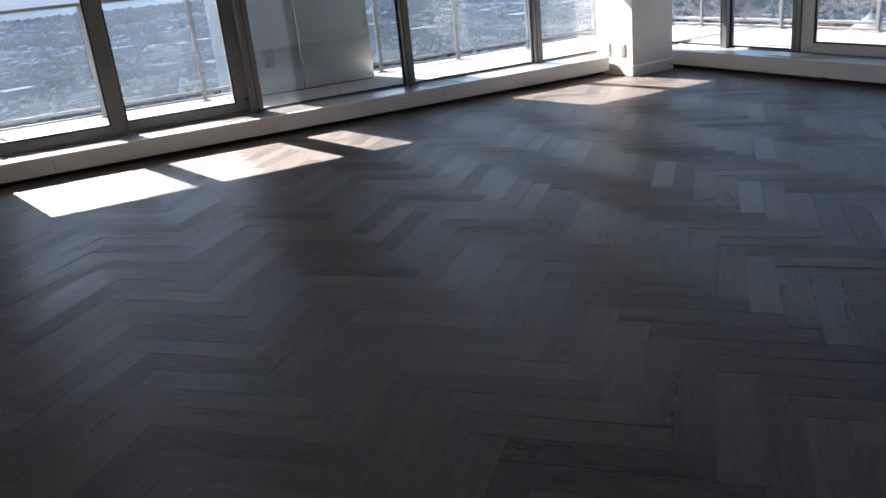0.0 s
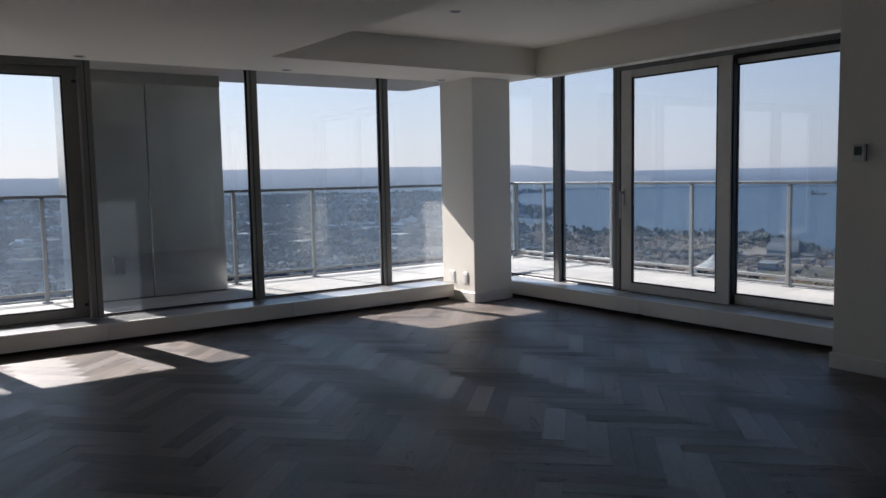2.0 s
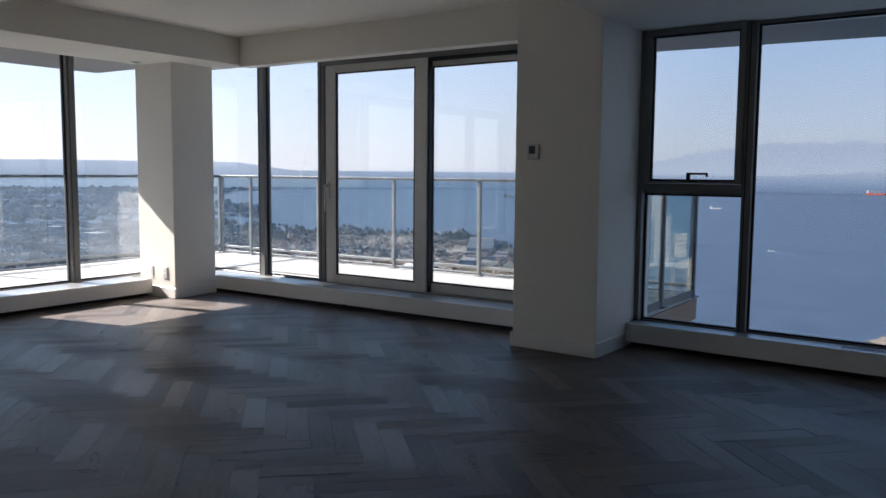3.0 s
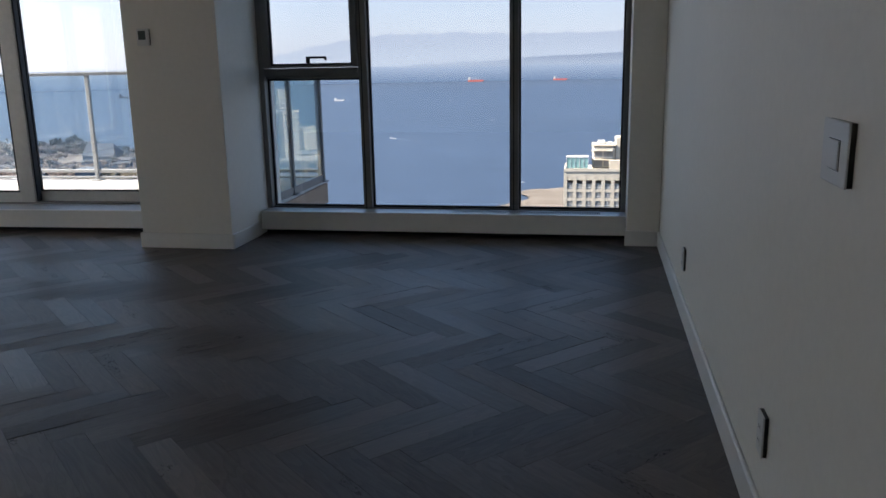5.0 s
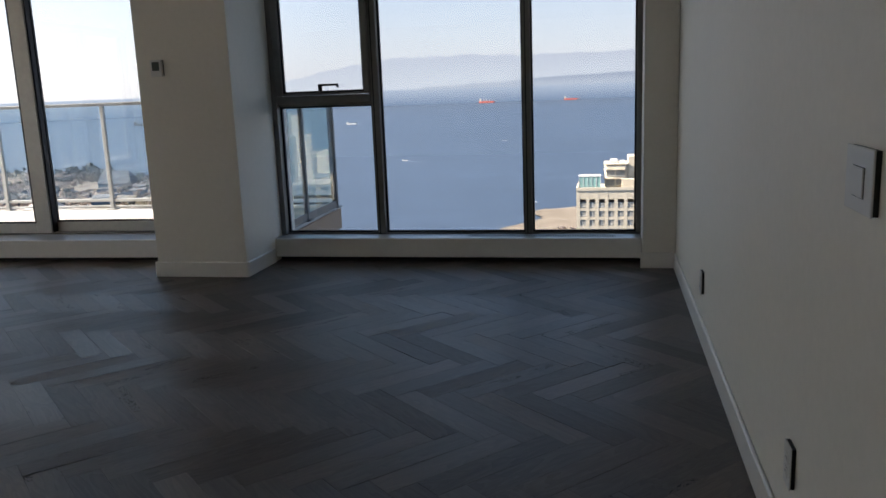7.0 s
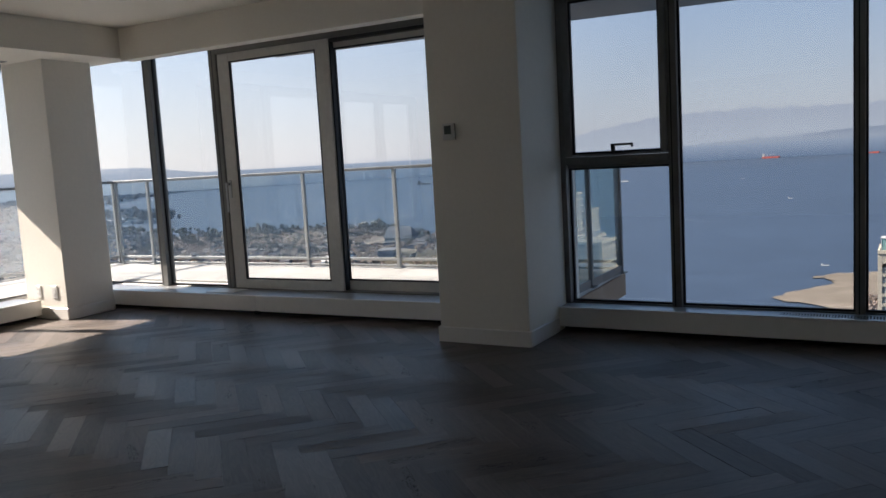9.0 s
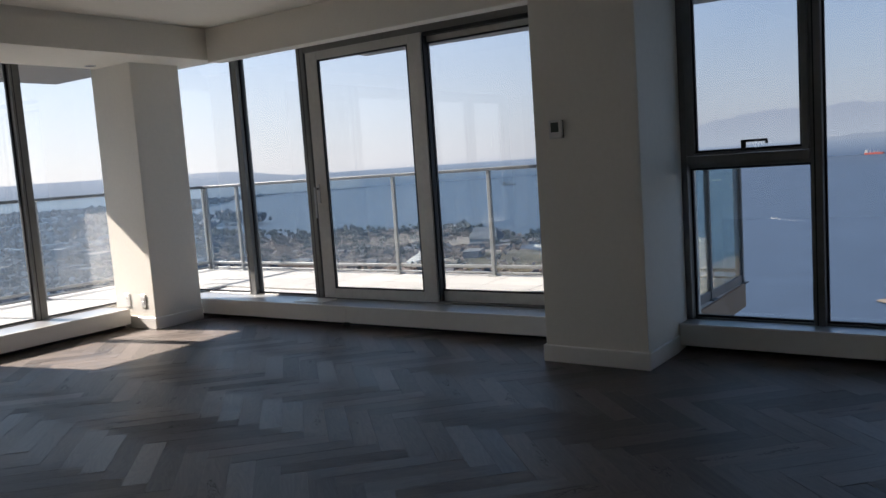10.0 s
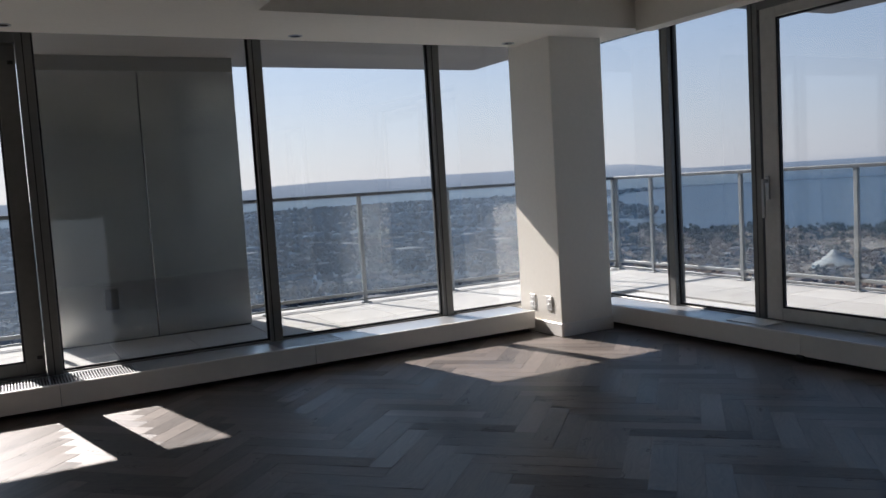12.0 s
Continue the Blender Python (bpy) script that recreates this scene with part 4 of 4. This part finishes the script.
# landmark with a tent-like roof
def tent_house(x, y, radius, height):
    t = thing("round_pavilion", (x, y, GROUND - 1.5), "round pavilion with a pale cone-shaped roof", "pavilion")
    bm = bmesh.new()
    prof = [(radius, 0.0), (radius * 0.98, height * 0.2), (radius * 0.62, height * 0.42), (radius * 0.32, height * 0.66), (radius * 0.1, height * 0.9), (0.4, height)]
    rings = [[bm.verts.new((x + r * math.cos(a), y + r * math.sin(a), GROUND - 1.5 + h)) for a in [i * math.tau / 24 for i in range(24)]] for r, h in prof]
    for p, q in zip(rings[1:], rings[2:]):
        for i in range(24):
            bm.faces.new((p[i], p[(i + 1) % 24], q[(i + 1) % 24], q[i]))
    part("roof", bm, TENT, t)
    part("wall", cylinder(bmesh.new(), (x, y, GROUND - 1.5 + height * 0.1), radius * 0.95, height * 0.2, 24), HOUSE, t)
    part("finial", boxed(x - 0.5, x + 0.5, y - 0.5, y + 0.5, GROUND - 1.5 + height, GROUND - 1.5 + height * 1.25), TENT, t)


tent_house(-522, 668, 20, 18)
hall = thing("museum_hall", (-572, 868, GROUND - 1.5), "dark steep-roofed hall by the shore", "hall")
bm = bmesh.new()
vs = [bm.verts.new((-572 + u, 868 + v, GROUND - 1.5 + z)) for u, v, z in ((-22, -12, 5), (22, -12, 5), (22, 12, 5), (-22, 12, 5), (-20, 0, 19), (14, 0, 19))]
for q in ((0, 1, 5, 4), (2, 3, 4, 5), (1, 2, 5), (3, 0, 4)):
    bm.faces.new([vs[i] for i in q])
part("roof", bm, SLATE, hall, "dark blue-grey sloping roof")
part("wall", boxed(-593, -551, 857, 879, GROUND - 1.5, GROUND + 3.6), HOUSE, hall)


def flats(x0, x1, y0, top):
    """A cream apartment block with recessed windows, a teal glazed corner and a stepped penthouse."""
    t = thing("apartment_building", ((x0 + x1) / 2, y0 + 9, GROUND - 1.5), "cream apartment tower with rows of recessed windows", "apartment building")
    part("wall", boxed(x0, x1, y0 + 0.5, y0 + 18, GROUND - 1.5, top), CREAM, t)
    part("parapet", boxes([(x0 - 0.3, x1, y0 - 0.2, y0 + 0.3, top - 0.2, top + 0.9), (x0 - 0.3, x0 + 0.3, y0 + 0.3, y0 + 18, top - 0.2, top + 0.9)]), CREAM, t)
    cols, rows = int((x1 - x0) / 3.25), 9
    for i in range(cols + 1):
        xm = x0 + 0.35 + i * (x1 - x0 - 0.7) / cols
        part("pilaster", boxed(xm - 0.62, xm + 0.62, y0 + 0.06, y0 + 0.5, GROUND - 1.5, top - 0.2), CREAM, t)
    for r in range(rows):
        z = top - 6.5 - r * 3.2
        part("spandrel", boxed(x0 + 0.3, x1 - 0.3, y0 + 0.1, y0 + 0.5, z + 2.2, z + 3.2), CREAM, t)
        for i in range(cols):
            xm = x0 + 0.35 + (i + 0.5) * (x1 - x0 - 0.7) / cols
            w = part("window", boxed(xm - 1.0, xm + 1.0, y0 + 0.30, y0 + 0.5, z, z + 2.2), WINDOW_DARK, t)
            part("window_frame", boxes([(xm - 0.06, xm + 0.06, y0 + 0.24, y0 + 0.30, z, z + 2.2), (xm - 1.0, xm - 0.06, y0 + 0.24, y0 + 0.30, z + 0.55, z + 0.66), (xm + 0.06, xm + 1.0, y0 + 0.24, y0 + 0.30, z + 0.55, z + 0.66)]), WHITE, w)
    part("spandrel", boxed(x0 + 0.3, x1 - 0.3, y0 + 0.1, y0 + 0.5, top - 4.3, top - 0.2), CREAM, t)
    glazed = part("glass_screen", boxed(x0 + 0.6, x0 + 8.2, y0 + 1.2, y0 + 6, top, top + 4.6), TEAL, t, "teal glass roof-terrace screen")
    for i in range(6):
        part("screen_post", boxed(x0 + 0.6 + i * 1.5, x0 + 0.75 + i * 1.5, y0 + 1.1, y0 + 1.2, top, top + 4.7), WHITE, glazed)
    part("screen_rail", boxed(x0 + 0.5, x0 + 8.3, y0 + 1.05, y0 + 6, top + 4.6, top + 4.9), WHITE, glazed)
    ph = part("penthouse", boxed(x0 + 9.5, x0 + 17.5, y0 + 5, y0 + 15, top, top + 8.2, bevel=0.8), CREAM, t)
    for z in (top + 3.7, top + 6.9):
        part("balcony_slab", boxed(x0 + 9.0, x0 + 16.5, y0 + 3.4, y0 + 5.0, z - 0.3, z), CREAM, ph)
        part("balcony_rail", boxes([(x0 + 9.0, x0 + 16.5, y0 + 3.4, y0 + 3.5, z + 0.85, z + 0.95)] + [(x0 + 9.0 + 1.5 * i, x0 + 9.1 + 1.5 * i, y0 + 3.4, y0 + 3.5, z, z + 0.85) for i in range(6)]), WHITE, ph)
    for z in (top + 1.0, top + 4.4):
        part("window", boxed(x0 + 10.2, x0 + 13, y0 + 4.9, y0 + 5.0, z, z + 2.1), WINDOW_DARK, ph)
        part("window", boxed(x0 + 13.6, x0 + 16.8, y0 + 4.9, y0 + 5.0, z, z + 2.1), WINDOW_DARK, ph)
    part("cornice", boxed(x0 + 9.2, x0 + 17.8, y0 + 4.7, y0 + 15.3, top + 8.2, top + 8.8, bevel=0.2), CREAM, t)
    part("lift_tower", boxed(x0 + 17.6, x0 + 24, y0 + 6, y0 + 14, top, top + 11.3, bevel=0.3), CREAM, t, "pale lift tower on the roof")
    part("roof_unit", boxed(x0 + 11.5, x0 + 14.0, y0 + 7, y0 + 10, top + 8.8, top + 10.1, bevel=0.15), WHITE, t, "pale rooftop machinery housing")
    part("roof_unit", boxed(x0 + 15.0, x0 + 16.4, y0 + 6, y0 + 8, top + 8.8, top + 9.7, bevel=0.15), WHITE, t, "pale rooftop machinery housing")
    part("terrace_wall", boxed(x0 + 15.5, x1, y0 + 2, y0 + 5, top, top + 3.5, bevel=0.1), CREAM, t)


flats(-9.8, 14.0, 284.0, -36.5)


def shore_tower(x, y, w, top):
    """A pale tower of the beach front, seen mirrored in the balcony glass: glazed storeys between slab edges."""
    t = thing("apartment_tower", (x, y, GROUND - 1.5), "pale apartment tower with glazed storeys on the beach front", "apartment building", group="towers on the beach front")
    part("glazing", boxed(x - w / 2, x + w / 2, y - w / 2, y + w / 2, GROUND - 1.5, top), WINDOW_DARK, t)
    z = GROUND + 1.5
    while z < top:
        part("slab_edge", boxed(x - w / 2 - 0.8, x + w / 2 + 0.8, y - w / 2 - 0.8, y + w / 2 + 0.8, z, z + 1.1), CREAM, t)
        z += 3.0
    for u in (-0.5, -0.17, 0.17, 0.5):
        part("pier", boxed(x + u * w - 0.9, x + u * w + 0.9, y - w / 2 - 0.9, y - w / 2, GROUND - 1.5, top + 1), CREAM, t)


for x, y, w, top in ((118, 330, 18, -38), (150, 372, 20, -20), (168, 455, 22, -48), (190, 470, 18, -12), (128, 372, 16, -62), (205, 545, 24, -40), (228, 560, 20, -25)):
    shore_tower(x, y, w, top)


# ---- ships and boats ----
HULL = material("dark_ship_paint", (0.06, 0.066, 0.075), 0.7, grain=0.1, scale=0.2, spec=0.1)


def ship(az, r, length, hull, label, cranes=0, upper=None):
    a = radians(az)
    x, y, z = -r * math.sin(a), r * math.cos(a), GROUND - 0.7
    t = thing("ship", (x, y, z), label, "ship", group="ships in the bay")
    b, h = length * 0.09, length * 0.10
    bm = bmesh.new()
    base = [bm.verts.new((x + u * length, y + v * b, z)) for u, v in ((-0.48, -1), (0.4, -1), (0.47, 0), (0.4, 1), (-0.48, 1))]
    deck_v = [bm.verts.new((x + u * length, y + v * b, z + h)) for u, v in ((-0.5, -1), (0.42, -1), (0.5, 0), (0.42, 1), (-0.5, 1))]
    for i in range(5):
        bm.faces.new((base[i], base[(i + 1) % 5], deck_v[(i + 1) % 5], deck_v[i]))
    bm.faces.new(deck_v)
    part("hull", bm, hull, t)
    part("bridge", boxed(x - 0.46 * length, x - 0.34 * length, y - b * 0.8, y + b * 0.8, z + h, z + h * 2.6), upper or WHITE, t)
    for i in range(cranes):
        u = x + (-0.2 + 0.18 * i) * length
        part("crane", boxed(u - length * 0.012, u + length * 0.012, y - 1, y + 1, z + h, z + h * 2.3), upper or WHITE, t)


ship(8.14, 4800, 97, RED, "red bulk carrier at anchor in the bay", 3)
ship(2.34, 4820, 86, RED, "pale red cargo ship at anchor in the bay", 1)
ship(17.63, 2500, 34, WHITE, "white and dark coaster at anchor")
ship(31.5, 3300, 62, HULL, "dark grey cargo ship at anchor in the bay", 2, HULL)
ship(28.0, 4300, 70, HULL, "dark grey cargo ship at anchor in the bay", 2, HULL)
ship(9.9, 2350, 9, WHITE, "small white motor boat")
ship(7.0, 1500, 8, WHITE, "small white sailing boat")
ship(14.07, 1157, 9, WHITE, "small white speed boat with a wake")
ship(19.5, 520, 9, WHITE, "white yacht close to the shore")
ship(5.0, 700, 6, WHITE, "small white boat off the beach")
wx, wy = -282, 1122
wake_bm = bmesh.new()
track = [(wx + 4 + 4.2 * i, wy - 4 - 4.3 * i + 0.04 * i * i, 0.9 - 0.055 * i) for i in range(14)]
pairs = [(wake_bm.verts.new((u - w, v, GROUND - 0.6)), wake_bm.verts.new((u + w, v, GROUND - 0.6))) for u, v, w in track]
for (a0, a1), (b0, b1) in zip(pairs, pairs[1:]):
    wake_bm.faces.new((a0, b0, b1, a1))
solid("boat_wake", wake_bm, WHITE, "thin white wake on the water", "wake", kind="stuff")
for i in range(26):
    x, y = -440 + rng.uniform(-30, 28), 812 + rng.uniform(-12, 14)
    bt = thing("moored_boat", (x, y, GROUND - 0.4), "white boat moored in the small basin", "boat", group="boats in the basin")
    part("hull", boxed(x - 3.5, x + 3.5, y - 1.3, y + 1.3, GROUND - 0.4, GROUND + 1.0, bevel=0.4), WHITE, bt)
    part("cabin", boxed(x - 1.5, x + 1.2, y - 0.9, y + 0.9, GROUND + 1.0, GROUND + 2.4, bevel=0.3), WHITE, bt)

# ---- pavers and floor planks ----
y = -6.4
while y < 2.7:
    x = -9.76
    while x < -2.62:
        x1, y1 = min(x + STEP, -2.62), min(y + STEP, 2.76)
        if (x1 <= -8.0 or y >= 1.0) and x1 - x > 0.05 and y1 - y > 0.05:
            paver(x, x1, y, y1)
        elif x < -8.02 < x1 and y < 1.0:
            paver(x, -8.0, y, y1)
        x += STEP
    y += STEP

PL, PW, PT = 0.588, 0.1176, 0.018
E1, E2 = Vector((1, 1, 0)).normalized(), Vector((-1, 1, 0)).normalized()
ORIGIN = Vector((-2.584, -4.303, 0))


def plank_verts():
    """A board about its middle, long side along x, with eased top edges: points, faces and their lengthwise and crosswise places."""
    a, b, c, g = PL / 2 - 0.0002, PW / 2 - 0.0002, 0.0008, 0.0006
    vs = [(-a, -b, -PT), (a, -b, -PT), (a, b, -PT), (-a, b, -PT), (-a, -b, -g), (a, -b, -g), (a, b, -g), (-a, b, -g), (-a + c, -b + c, 0), (a - c, -b + c, 0), (a - c, b - c, 0), (-a + c, b - c, 0)]
    fs = [(0, 1, 5, 4), (1, 2, 6, 5), (2, 3, 7, 6), (3, 0, 4, 7), (4, 5, 9, 8), (5, 6, 10, 9), (6, 7, 11, 10), (7, 4, 8, 11), (8, 9, 10, 11)]
    return vs, fs


def add_uv(me, pts):
    layer = me.uv_layers.new(name="UVMap")
    idx = np.empty(len(me.loops), dtype=np.int32)
    me.loops.foreach_get("vertex_index", idx)
    layer.data.foreach_set("uv", np.asarray(pts, dtype=np.float32)[idx].ravel())


pv, pf = plank_verts()
plank_mesh = bpy.data.meshes.new("plank")
plank_mesh.from_pydata(pv, [], pf)
add_uv(plank_mesh, [(v[0], v[1]) for v in pv])
plank_mesh.materials.append(WOOD)

rest_v, rest_f, rest_uv = [], [], []
for n2 in range(-9, 10):
    for j in range(-90, 91):
        corner = ORIGIN + E1 * (n2 * 2 * PL - j * PW) + E2 * (j * PW)
        for middle, turn in ((corner + E1 * (-PL / 2) + E2 * (PW / 2), 45), (corner + E1 * (PW / 2) + E2 * (PL / 2), 135)):
            if not (-8.0 < middle.x < 1.0 and EAST_Y - 0.1 < middle.y < 1.0):
                continue
            tilt = (rng.normal(0, 0.22), rng.normal(0, 0.08))
            m = pose(middle.x, middle.y, -0.0004 * rng.random(), tilt[0], tilt[1], turn + (180 if rng.random() < 0.5 else 0))
            if -4.3 < middle.x < 0.3 and -4.75 < middle.y < -0.6:
                ob = new("plank", plank_mesh)
                ob.parent = floor
                ob.matrix_basis = m
            else:
                b = len(rest_v)
                rest_v += [tuple(m @ Vector(v)) for v in pv]
                rest_f += [tuple(i + b for i in f) for f in pf]
                rest_uv += [(v[0], v[1]) for v in pv]
rest = bpy.data.meshes.new("planks")
rest.from_pydata(rest_v, [], rest_f)
add_uv(rest, rest_uv)
rest.materials.append(WOOD)
# boards end inside the walls
trim_bm = bmesh.new()
trim_bm.from_mesh(rest)
inv = BEND.inverted()
for at, way in (((-7.72, 0, 0), (-1, 0, 0)), ((0, 0.85, 0), (0, 1, 0)), ((0, EAST_Y - 0.05, 0), (0, -1, 0)), (inv @ Vector((NORTH_X + 0.06, 0, 0)), inv.to_3x3() @ Vector((1, 0, 0)))):
    bmesh.ops.bisect_plane(trim_bm, geom=trim_bm.verts[:] + trim_bm.edges[:] + trim_bm.faces[:], plane_co=at, plane_no=way, clear_outer=True)
trim_bm.to_mesh(rest)
trim_bm.free()
more = new("planks", rest)
more.parent = floor
tagged(more, kind="stuff")
